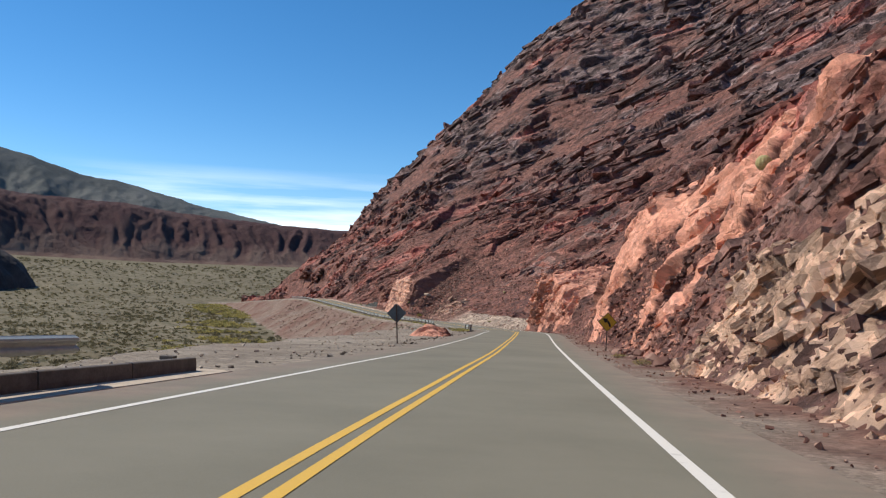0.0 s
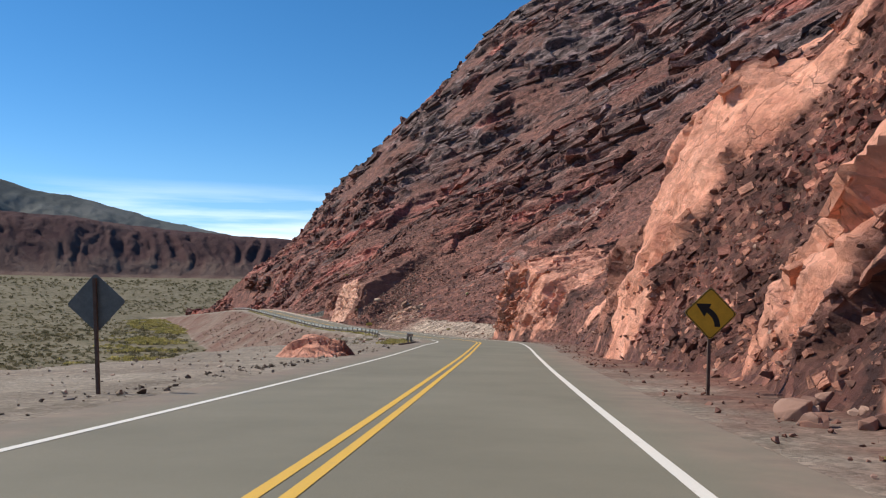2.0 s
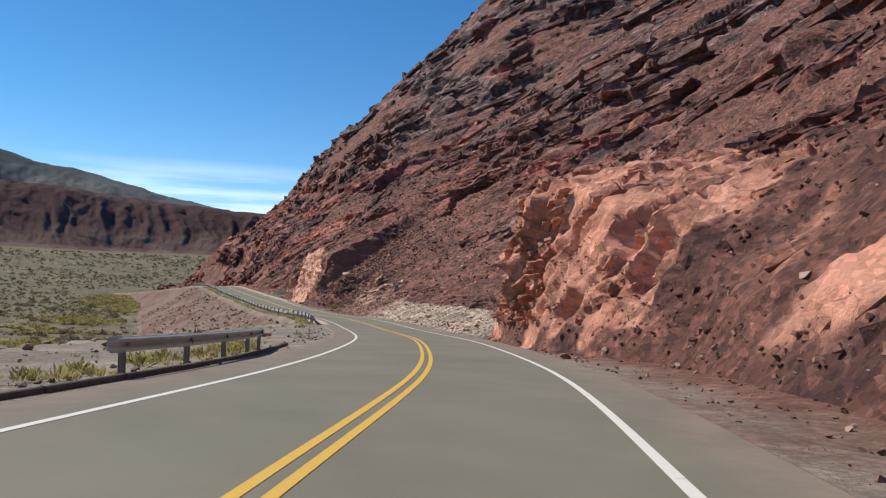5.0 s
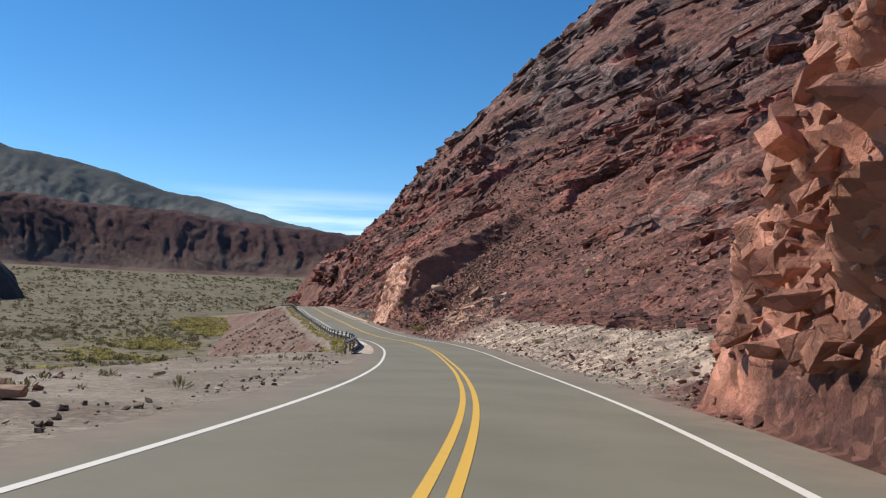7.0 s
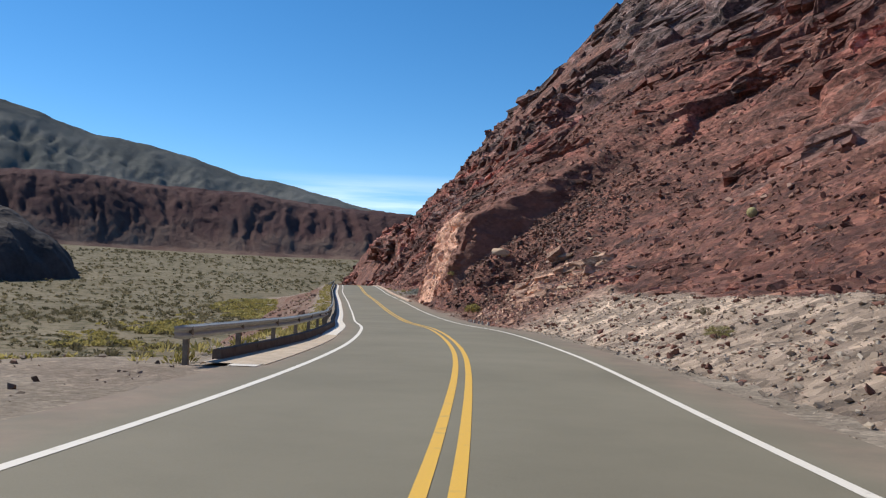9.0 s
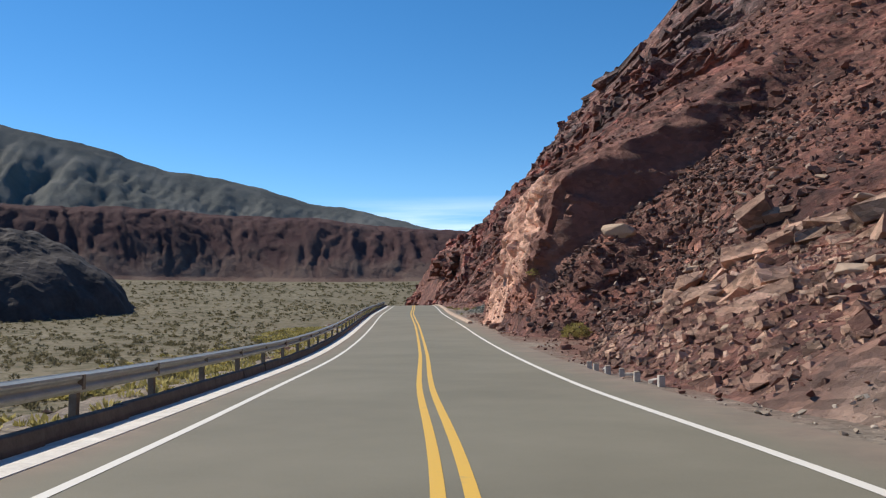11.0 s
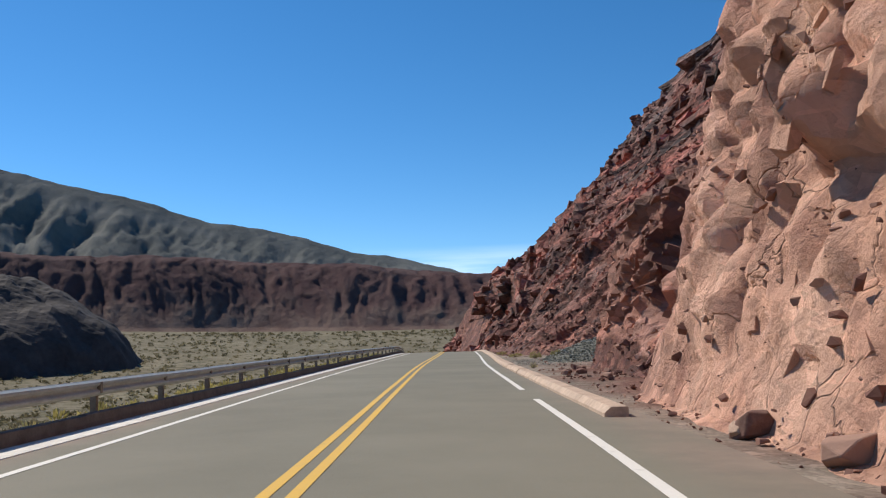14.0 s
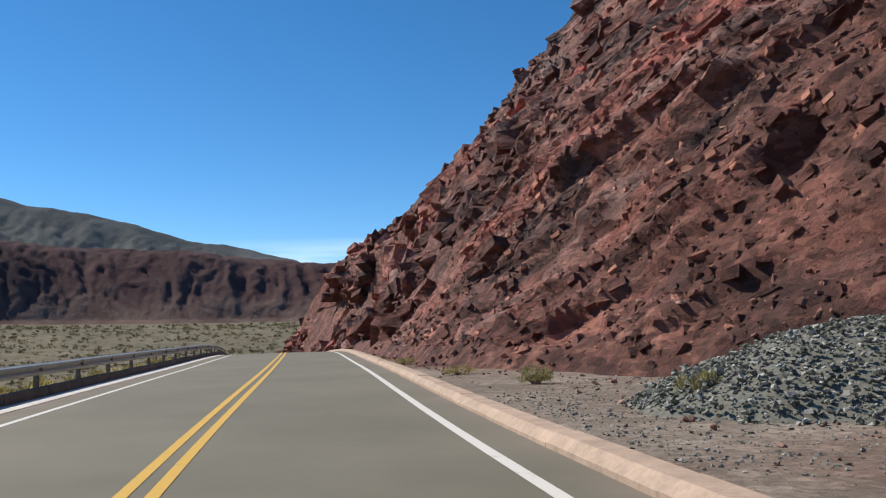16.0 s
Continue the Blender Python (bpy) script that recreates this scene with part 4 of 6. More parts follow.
rock_pieces("salmon_slab", k, sized(len(k), 0.25, 0.8, 1.6), (1.5, 0.8, 0.4), BEDS, 0.2, trace(k), 0, 0.06, salmon=0.75)
k = choose((M_AT["salmon"] > 0.6) & (A_D < 17) & (A_S < 100), 120)
rock_pieces("salmon_slab", k, sized(len(k), 0.4, 1.5, 1.8), (1.9, 0.9, 0.2), BEDS, 0.2, trace(k), 0, 0.06, salmon=0.95)
k = choose((M_AT["pink"] > 0.6) & (A_S < 258), 90)
rock_pieces("cliff_block", k, sized(len(k), 0.25, 0.8, 1.8), (1.1, 0.8, 0.34), M_AT["nor"][k], 0.16, (0, 0, 1), 6, 0.05, pink=0.95)
k = choose((A_S > 211) & (A_S < 223) & (A_D > 9.0) & (A_D < 15.5), 70)
rock_pieces("pale_slab", k, sized(len(k), 0.6, 2.0, 1.6), (1.2, 0.75, 0.36), BEDS, 1.0, trace(k), 0, 0.3, tan=0.7, bed=0.4)
k = choose((M_AT["tan"] > 0.6) & (M_AT["bed"] > 0.0) & (A_S > 3) & (M_AT["over"] > 0.6), 290)
rock_pieces("tan_slab", k, sized(len(k), 0.5, 1.6, 1.5), (1.3, 0.6, 0.26), BEDS, 0.65, trace(k), 6, 0.07, tan=1.0, bed=0.4)

# ---- road ----
def strip(name, mat, s0, s1, sections, label, category, step=1.0, kind="structure", attrs=None, parent=None):
    """A band along the road with the cross section (across, above)."""
    s = np.linspace(s0, s1, max(2, int((s1 - s0) / step) + 1))
    sec = np.array(sections, float)
    pts = along(s[:, None], sec[None, :, 0], sec[None, :, 1])
    at = {k: np.tile(v, (len(s), 1)) for k, v in (attrs or {}).items()}
    me = mesh_from(name, pts.reshape(-1, 3), grid_faces(len(s), len(sec))[:, ::-1], mat, False, at)
    ob = new(name, me)
    if parent:
        ob.parent = parent
        return tagged(ob, label=label)
    return tagged(ob, label, category, kind=kind)


road = strip("road", ASPHALT, -60, 519, [(-5.0, -0.06), (-4.9, 0), (-4.2, 0), (-3.7, 0.005), (0, 0.03), (3.7, 0.005), (4.3, 0), (4.95, 0), (5.1, -0.06)],
             "brown-grey asphalt road with dusty edges", "road",
             attrs={"dust": np.array([1, 1, 0.75, 0.1, 0, 0.1, 0.7, 1, 1])})


def road_h(d):
    return np.interp(abs(d), [0, 3.7, 4.2], [0.03, 0.005, 0.0])


def paint(name, mat, d, width, spans, label):
    for a, b in spans:
        strip(name, mat, a, b, [(d - width / 2, road_h(d) + 0.006), (d + width / 2, road_h(d) + 0.006)], label, "road marking")


paint("edge_line", WHITE, -3.48, 0.14, [(-60, 519)], "solid white painted edge line on asphalt")
paint("edge_line", WHITE, 3.5, 0.15, [(-60, 261.9), (265.3, 519)], "solid white painted edge line on asphalt")
paint("centre_line", YELLOW, -0.14, 0.13, [(-60, 519)], "yellow painted no-passing centre line")
paint("centre_line", YELLOW, 0.14, 0.13, [(-60, 519)], "yellow painted no-passing centre line")


# ---- ground beside the road ----
def valley_z(x, y):
    """The valley floor: lowest beside the road, rising to the foot of the mesa."""
    r = np.hypot(x + 30, y - 140)
    b = np.degrees(np.arctan2(-(x + 30), y - 140))
    return -16.8 + 22 * smooth(260, 760, r) + 7 * smooth(25, 60, b) * smooth(300, 760, r)


def build_verge():
    s = np.concatenate([np.arange(-60, 345, 0.6), np.arange(345, 520, 1.5)])
    off = np.concatenate([np.arange(0, 16, 0.4), np.arange(16, 60, 1.6)])
    ss, oo = np.meshgrid(s, off, indexing="ij")
    pad = keyed(ss, -60, 3, 10, 4, 24, 7, 40, 9, 60, 9, 90, 10, 125, 11, 150, 11, 164, 9.5, 170, 6.5, 176, 3, 185, 1.6, 520, 1.6)
    ground = along(ss, -4.9 - oo)
    road_z = along(ss, 0 * oo)[..., 2]
    p0 = ground.reshape(-1, 3)
    n1 = fbm(p0, 6, 4).reshape(ss.shape)
    fall = np.maximum(oo - pad - 1.5 * n1, 0)
    z = road_z - 0.05 - 0.02 * np.minimum(oo, pad) - 0.58 * fall
    vz = valley_z(ground[..., 0], ground[..., 1])
    z = np.maximum(z, vz - 0.35 - 0.05 * fall)
    z += (0.10 * n1 + 0.07 * fbm(p0, 1.1, 3).reshape(ss.shape)) * smooth(0.2, 2.0, oo)
    z += 0.9 * np.maximum(fbm(p0 + 70, 4, 4).reshape(ss.shape), 0) * smooth(0, 3, fall) * (z > vz)
    red = smooth(0, 1.5, fall) * (1 - smooth(0.5, 0.0, z - vz)) * (0.62 + 0.5 * n1)
    red = np.maximum(red, 0.12 * smooth(0.1, 0.5, n1))
    ground[..., 2] = z
    me = mesh_from("verge", ground.reshape(-1, 3), grid_faces(*ss.shape), DIRT, False, {"red": red})
    tagged(new("verge", me), "sandy gravel verge falling away as red rubble embankment", "ground", kind="structure")
    return ground, s, off, red


V_P, V_S, V_OFF, V_RED = build_verge()

right_s = np.arange(-60, 520, 0.5)
right_sec = np.linspace(0, 1, 14)
r_foot = np.maximum(FOOT(right_s), 5.2) + 1.0
r_d = 4.9 + (r_foot[:, None] - 4.9) * right_sec[None]
r_p = along(right_s[:, None], r_d)
r_n = fbm(r_p.reshape(-1, 3), 1.6, 4).reshape(r_d.shape)
r_p[..., 2] += -0.04 + 0.09 * r_n * smooth(0.05, 0.4, right_sec)[None] + 0.12 * smooth(0.3, 1, right_sec)[None]
r_red = np.clip(0.25 + 1.2 * right_sec[None] + r_n * 0.8, 0, 1) * ((1 - smooth(143, 150, right_s) * (1 - smooth(196, 210, right_s))) * (1 - 0.75 * smooth(284, 289, right_s) * (1 - smooth(303, 310, right_s))))[:, None]
me = mesh_from("shoulder", r_p.reshape(-1, 3), grid_faces(*r_d.shape)[:, ::-1], DIRT, False, {"red": r_red})
tagged(new("shoulder", me), "dusty red-brown shoulder at the foot of the rock", "ground", kind="structure")


# ---- valley, mesa, ridges ----
def polar(bearing, r, z=0.0):
    b = np.radians(bearing)
    b, r, z = np.broadcast_arrays(b, r, z)
    return np.stack([-30 - np.sin(b) * r, 140 + np.cos(b) * r, z], -1)


def build_valley():
    b = np.concatenate([np.arange(-180, 0, 4.0), np.arange(0, 100, 0.8), np.arange(100, 181, 4.0)])
    r = np.concatenate([np.geomspace(8, 900, 150), np.geomspace(950, 4800, 12)])
    bb, rr = np.meshgrid(b, r, indexing="ij")
    p = polar(bb, rr)
    z = valley_z(p[..., 0], p[..., 1])
    z = z + 0.5 * fbm(p.reshape(-1, 3), 30, 4).reshape(z.shape)
    z = z - 6 * smooth(-2, -20, bb) - 6 * smooth(110, 130, bb)
    p[..., 2] = z
    me = mesh_from("valley_floor", p.reshape(-1, 3), grid_faces(*rr.shape), VALLEY, True)
    tagged(new("valley_floor", me), "dry valley floor dotted with grey-green scrub", "ground", kind="structure")


build_valley()


def build_mesa():
    b = np.arange(2, 112, 0.15)
    v = np.linspace(0, 1, 80)
    bb, vv = np.meshgrid(b, v, indexing="ij")
    flat = np.stack([bb.ravel() * 13.0, 0 * bb.ravel(), 0 * bb.ravel()], 1)
    face = 745 + 60 * fbm(flat, 170, 3).reshape(bb.shape) - 70 * smooth(40, 70, bb)
    side = np.stack([bb.ravel() * 13.0 + 16 * fbm(np.stack([bb.ravel() * 13.0, 120 * vv.ravel(), 0 * vv.ravel()], 1), 34, 4), 40 * vv.ravel(), 0 * vv.ravel()], 1)
    gul = np.abs(fbm(side, 17, 5, 0.6)).reshape(bb.shape)
    top = keyed(bb, 2, 45, 15, 53, 22, 59, 30, 71, 40, 79, 55, 77, 112, 70)
    r = face + vv * 150 + 13 * (gul - 0.25) * smooth(0, 0.25, vv) * (1 - smooth(0.5, 0.95, vv))
    h = np.interp(vv, [0, 0.10, 0.28, 0.45, 0.6, 0.75, 1.0], [0, 0.07, 0.36, 0.68, 0.88, 0.97, 1.0])
    h = h + 0.075 * (0.3 - gul) * smooth(0.08, 0.3, vv) * (1 - 0.6 * smooth(0.6, 0.9, vv))
    p = polar(bb, r)
    base = valley_z(p[..., 0], p[..., 1])
    p[..., 2] = np.minimum(base, 6 + 5 * smooth(30, 60, bb)) - 1.5 + h * top
    p[..., 2] += (2.6 * fbm(p.reshape(-1, 3), 22, 5)).reshape(bb.shape) * smooth(0.1, 0.4, vv)
    fan = (1 - smooth(0.06, 0.30, vv + 0.5 * (gul - 0.25)))
    me = mesh_from("mesa", p.reshape(-1, 3), grid_faces(*bb.shape), MESA, True, {"fan": fan})
    tagged(new("mesa", me), "long maroon mesa with gullied slopes across the valley", "mesa", kind="structure")


build_mesa()


def build_ridge():
    b = np.arange(8, 112, 0.17)
    v = np.linspace(0, 1, 90)
    bb, vv = np.meshgrid(b, v, indexing="ij")
    crest = 2050.0
    high = keyed(bb, 8, 70, 12, 95, 17, 130, 21.3, 158, 26.4, 203, 30.2, 232, 33.1, 258, 37.8, 288, 41.4, 314, 44, 344, 48.2, 374, 52, 402, 70, 450, 112, 410)
    lay = np.stack([bb.ravel() * 36.0 + 240 * vv.ravel(), 230 * vv.ravel(), 0 * vv.ravel()], 1)
    gul = np.abs(fbm(lay, 110, 5, 0.6)).reshape(bb.shape)
    r = crest - 850 * (1 - vv) - 45 * fbm(lay + 900, 500, 2).reshape(bb.shape)
    h = np.interp(vv, [0, 0.3, 1], [0, 0.12, 1.0])
    h = h * (1 - 0.22 * gul * (1 - smooth(0.75, 1.0, vv)) * smooth(0, 0.3, vv) * 1.6)
    p = polar(bb, r)
    jag = fbm(np.stack([bb.ravel() * 36.0, 0 * bb.ravel(), 0 * bb.ravel()], 1), 120, 4).reshape(bb.shape)
    p[..., 2] = -5 + h * (high + 12 * jag)
    p[..., 2] += (4.5 * fbm(p.reshape(-1, 3), 40, 5, 0.6)).reshape(bb.shape) * smooth(0.1, 0.4, vv)
    me = mesh_from("ridge", p.reshape(-1, 3), grid_faces(*bb.shape), RIDGE, True)
    tagged(new("ridge", me), "long grey-green mountain ridge behind the mesa", "mountain", kind="structure")


build_ridge()


def build_dark_hill():
    """A rocky hill standing in the valley, its shade put into the dark colour."""
    u = np.linspace(-1, 1, 150)
    uu, vv = np.meshgrid(u, u, indexing="ij")
    a, b = uu * 122, vv * 70
    ax = np.array([-0.80, -0.60])
    x = -398 + ax[0] * a - ax[1] * b
    y = 362 + ax[1] * a + ax[0] * b
    r = np.hypot(uu * 1.0, vv)
    p = np.stack([x, y, 0 * x], -1)
    n = fbm(p.reshape(-1, 3), 40, 5).reshape(x.shape)
    h = 66 * np.clip(1 - (r * (1 + 0.25 * n)) ** 2.6, -0.2, 1) * (0.85 + 0.4 * n)
    p[..., 2] = valley_z(x, y) - 3 + h + 2.5 * fbm(p.reshape(-1, 3), 9, 4).reshape(x.shape)
    me = mesh_from("dark_hill", p.reshape(-1, 3), grid_faces(*uu.shape), SHADED_HILL, False)
    tagged(new("dark_hill", me), "low rocky hill coloured dark for its shaded side, rising from the valley scrub", "hill", kind="structure")


build_dark_hill()


# ---- far range, tinted blue ----
def build_far_range():
    b = np.arange(2, 40, 0.1)
    v = np.linspace(0, 1, 20)
    bb, vv = np.meshgrid(b, v, indexing="ij")
    lay = np.stack([bb.ravel() * 40, 0 * bb.ravel(), 0 * bb.ravel()], 1)
    high = 215 + 60 * fbm(lay, 160, 4).reshape(bb.shape)
    p = polar(bb, 4300 + 350 * vv)
    p[..., 2] = -10 + high * vv + 25 * fbm(p.reshape(-1, 3), 200, 3).reshape(bb.shape) * vv
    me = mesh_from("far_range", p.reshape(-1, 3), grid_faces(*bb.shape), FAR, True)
    tagged(new("far_range", me), "distant mountain range tinted blue for haze, low on the horizon", "mountain", kind="structure")


# the blue of distance haze is put into the rock colour
FAR = plain("haze_tinted_rock", (0.22, 0.33, 0.50), 0.95, var=0.12, scale=0.004, bump=0.0)
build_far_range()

rng = random.Random(11)
nrg = np.random.RandomState(5)


# ---- surface lookups ----
def on_rock(s, d):
    i = int(np.argmin(abs(M_S - s)))
    j = int(np.argmin(abs(M_D[i] - d)))
    return Vector(M_P[i, j].tolist())


def on_verge(s, d):
    i = int(np.argmin(abs(V_S - s)))
    j = int(np.argmin(abs(V_OFF - (-4.9 - d))))
    return Vector(V_P[i, j].tolist())


def on_shoulder(s, d):
    i = int(np.argmin(abs(right_s - s)))
    j = int(np.argmin(abs(r_d[i] - d)))
    return Vector(r_p[i, j].tolist()) if d < r_foot[i] else on_rock(s, d)


# ---- kerbs and concrete aprons ----
def kerb_section(bm, length, width, high, lip):
    """A kerb stone along y with a sloping road face towards -x."""
    prof = [(0.0, -0.12), (0.0, high * 0.35), (lip, high - 0.015), (lip + 0.02, high), (width - 0.02, high), (width, high - 0.02), (width, -0.12)]
    a = [bm.verts.new((x, -length / 2, z)) for x, z in prof]
    b = [bm.verts.new((x, length / 2, z)) for x, z in prof]
    n = len(prof)
    for k in range(n - 1):
        bm.faces.new((a[k], a[k + 1], b[k + 1], b[k]))
    bm.faces.new(a[::-1])
    bm.faces.new(b)
    bmesh.ops.recalc_face_normals(bm, faces=bm.faces)
    return bm


def kerb(name, mat, s0, s1, d, length, width, high, lip, mirror, label, dist=None):
    top = empty(name, pose(*place(s0, d)), label=label, category="kerb", kind="structure")
    bm = kerb_section(bmesh.new(), length - 0.02, width, high, lip)
    me = bpy.data.meshes.new("kerb_stone")
    bm.to_mesh(me)
    bm.free()
    me.materials.append(mat)
    s = s0 + length / 2
    while s < s1:
        dd = dist(s) if dist else d
        turn = heading(s) + rng.uniform(-0.25, 0.25)
        if dist:
            turn += math.degrees(math.atan((dist(s - 1) - dist(s + 1)) / 2.0))
        ob = new("kerb_stone", me)
        ob.parent = top
        p = place(s, dd, rng.uniform(-0.012, 0.012))
        slope = math.degrees(math.atan((place(s + 1, 0).z - place(s - 1, 0).z) / 2))
        ob.matrix_basis = top.matrix_world.inverted() @ pose(*p, 0, 0, turn) @ pose(0, 0, 0, slope) @ pose(0, 0, 0, 0, 0, 180 if mirror else 0)
        s += length
    return top


RAIL3 = lambda s: keyed(s, 150, -6.3, 172, -5.95, 182, -5.5, 195, -5.32, 520, -5.32)
RAIL2 = lambda s: keyed(s, 80, -5.75, 105, -5.75, 112, -6.0, 126, -7.3)
RAIL1 = lambda s: keyed(s, -60, -5.75, 9, -5.75, 12, -5.8)

GUTTER = plain("white_gutter_concrete", (0.66, 0.62, 0.56), 0.9, var=0.2, scale=2.5)
kerb("kerb", KERB_WARM, 257.5, 372, 4.2, 3.05, 0.42, 0.17, 0.10, False, "pale sloping concrete kerb beside the dusty edge line")
kerb("kerb", KERB_DARK, 172.5, 372, -5.0, 3.05, 0.20, 0.24, 0.02, True, "dark concrete kerb under the guardrail, toned after its shaded face", lambda s: RAIL3(s) + 0.49)
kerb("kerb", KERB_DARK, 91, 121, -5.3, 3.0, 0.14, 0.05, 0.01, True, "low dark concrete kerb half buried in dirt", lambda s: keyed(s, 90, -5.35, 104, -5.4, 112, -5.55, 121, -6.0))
kerb("kerb", KERB_DARK, -58, 16.6, -5.6, 3.0, 0.22, 0.30, 0.02, True, "dark concrete kerb toned after its shaded road face")
strip("gutter", GUTTER, 171, 372, [(-4.9, -0.03), (-4.88, 0.014), (-4.28, 0.012), (-4.26, -0.03)], "pale concrete gutter strip", "gutter")
strip("gutter", CONCRETE, -58, 17.5, [(-5.58, -0.03), (-5.56, 0.012), (-4.95, 0.012), (-4.93, -0.03)], "pale concrete gutter strip", "gutter")
strip("gutter", CONCRETE, 171.5, 186, [(-5.6, -0.03), (-5.55, 0.018), (-4.2, 0.016), (-4.18, -0.03)], "pale broad concrete gutter apron", "gutter")
strip("gutter", CONCRETE, 14.5, 17.7, [(-6.4, -0.03), (-6.35, 0.014), (-5.2, 0.012), (-5.18, -0.03)], "pale concrete culvert apron", "gutter")
head = empty("culvert_head", pose(*place(15.8, -6.35), 0, 0, heading(15.8)), label="small pale concrete culvert head wall by the road", category="culvert")
bm = box(bmesh.new(), (0.26, 1.7, 0.26), (0, 0.3, 0.02), bevel=0.02)
part("wall", bm, CONCRETE, head)
bm = box(bmesh.new(), (0.34, 0.2, 0.42), (0.02, 1.3, 0.02), bevel=0.02)
part("wall_end", bm, KERB_DARK, head)


# ---- guardrails ----
def beam_profile():
    """W-beam: (towards the road, up)."""
    front = [(0.0, 0.0), (0.012, 0.012), (0.075, 0.045), (0.083, 0.075), (0.075, 0.100), (0.018, 0.135), (0.010, 0.155),
             (0.018, 0.175), (0.075, 0.210), (0.083, 0.235), (0.075, 0.265), (0.012, 0.298), (0.0, 0.31)]
    return front + [(x - 0.006, z) for x, z in reversed(front)]


def post_mesh():
    bm = bmesh.new()
    box(bm, (0.006, 0.12, 1.15), (0.055, 0, -0.575 + 0.70))
    box(bm, (0.11, 0.006, 1.15), (0, 0.057, -0.575 + 0.70))
    box(bm, (0.11, 0.006, 1.15), (0, -0.057, -0.575 + 0.70))
    box(bm, (0.09, 0.10, 0.22), (0.10, 0, 0.60), bevel=0.006)
    me = bpy.data.meshes.new("post")
    bm.to_mesh(me)
    bm.free()
    me.materials.append(POST)
    return me


POST_ME = post_mesh()
PROFILE = np.array(beam_profile())


def guardrail(s0, s1, dist, label, base=0.0):
    top = empty("guardrail", pose(*place(s0, dist(s0))), label=label, category="guardrail", group="guardrails")
    inv = top.matrix_world.inverted()
    edges = np.arange(s0, s1 + 0.01, 3.81)
    for a, b in zip(edges[:-1], edges[1:]):
        s = np.linspace(a, b + 0.16, 7)
        d = dist(s)
        pts = along(s[:, None], d[:, None] + PROFILE[None, :, 0] + 0.06 + 0.004 * (a == edges[0]), base + 0.44 + PROFILE[None, :, 1] + rng.uniform(-0.008, 0.008))
        pts = pts - np.array(top.matrix_world.translation)
        n = len(PROFILE)
        ring = np.arange(len(s) - 1)[:, None] * n + np.arange(n)[None]
        nxt = np.arange(len(s) - 1)[:, None] * n + (np.arange(n)[None] + 1) % n
        faces = np.stack([ring, nxt, nxt + n, ring + n], -1).reshape(-1, 4)
        ob = new("beam", mesh_from("beam", pts.reshape(-1, 3), faces, STEEL))
        ob.parent = top
    for s in np.arange(s0 + 0.15, s1, 3.81):
        ob = new("post", POST_ME)
        ob.parent = top
        p = place(s, float(dist(s)), base)
        ob.matrix_basis = inv @ pose(*p, rng.uniform(-1.5, 1.5), rng.uniform(-1.5, 1.5), heading(s))
    # flared end pieces
    for s, way in ((s0, -1), (edges[-1], 1)):
        u = np.linspace(0, 1, 8)
        ss = s + way * 0.38 * u
        dd = float(dist(s)) - 0.16 * u**2
        half = 1 - 0.25 * u**3
        mid = 0.155
        pts = along(ss[:, None], dd[:, None] + PROFILE[None, :, 0] * (1 - 0.7 * u[:, None]) + 0.06, base + 0.44 + mid + (PROFILE[None, :, 1] - mid) * half[:, None])
        pts = pts - np.array(top.matrix_world.translation)
        n = len(PROFILE)
        ring = np.arange(7)[:, None] * n + np.arange(n)[None]
        nxt = np.arange(7)[:, None] * n + (np.arange(n)[None] + 1) % n
        ob = new("end_wing", mesh_from("end_wing", pts.reshape(-1, 3), np.stack([ring, nxt, nxt + n, ring + n], -1).reshape(-1, 4), STEEL))
        ob.parent = top
    return top


guardrail(171.5, 372, RAIL3, "long galvanised W-beam guardrail on steel posts above the valley", 0.05)
guardrail(100.4, 115.8, RAIL2, "galvanised W-beam guardrail bending away from the road at its end")
guardrail(-45.1, 12.1, RAIL1, "galvanised W-beam guardrail behind a dark kerb", 0.1)

# ---- signs ----
SIGN_YELLOW = plain("dusty_yellow_sign_sheet", (0.62, 0.36, 0.03), 0.5, var=0.12, scale=4)
SIGN_BLACK = plain("black_sign_ink", (0.015, 0.014, 0.013), 0.6, var=0.1)
SIGN_BACK = plain("dull_sign_back", (0.13, 0.135, 0.13), 0.6, metal=0.4, var=0.2, scale=5)
SIGN_POST = plain("rusty_sign_post", (0.10, 0.065, 0.05), 0.85, var=0.35, scale=8)


def diamond(bm, half, thick, y, radius=0.07):
    """A square plate on its corner in the xz plane, with rounded corners."""
    pts = []
    for k in range(4):
        a = math.pi / 2 * k
        cx, cz = math.cos(a) * (half - radius * 1.414), math.sin(a) * (half - radius * 1.414)
        for j in range(5):
            t = a - math.pi / 4 + math.pi / 2 * j / 4
            pts.append((cx + radius * math.cos(t), cz + radius * math.sin(t)))
    a = [bm.verts.new((x, y - thick / 2, z)) for x, z in pts]
    b = [bm.verts.new((x, y + thick / 2, z)) for x, z in pts]
    bm.faces.new(a)
    bm.faces.new(b[::-1])
    for k in range(len(pts)):
        bm.faces.new((a[k - 1], b[k - 1], b[k], a[k]))
    bmesh.ops.recalc_face_normals(bm, faces=bm.faces)
    return bm


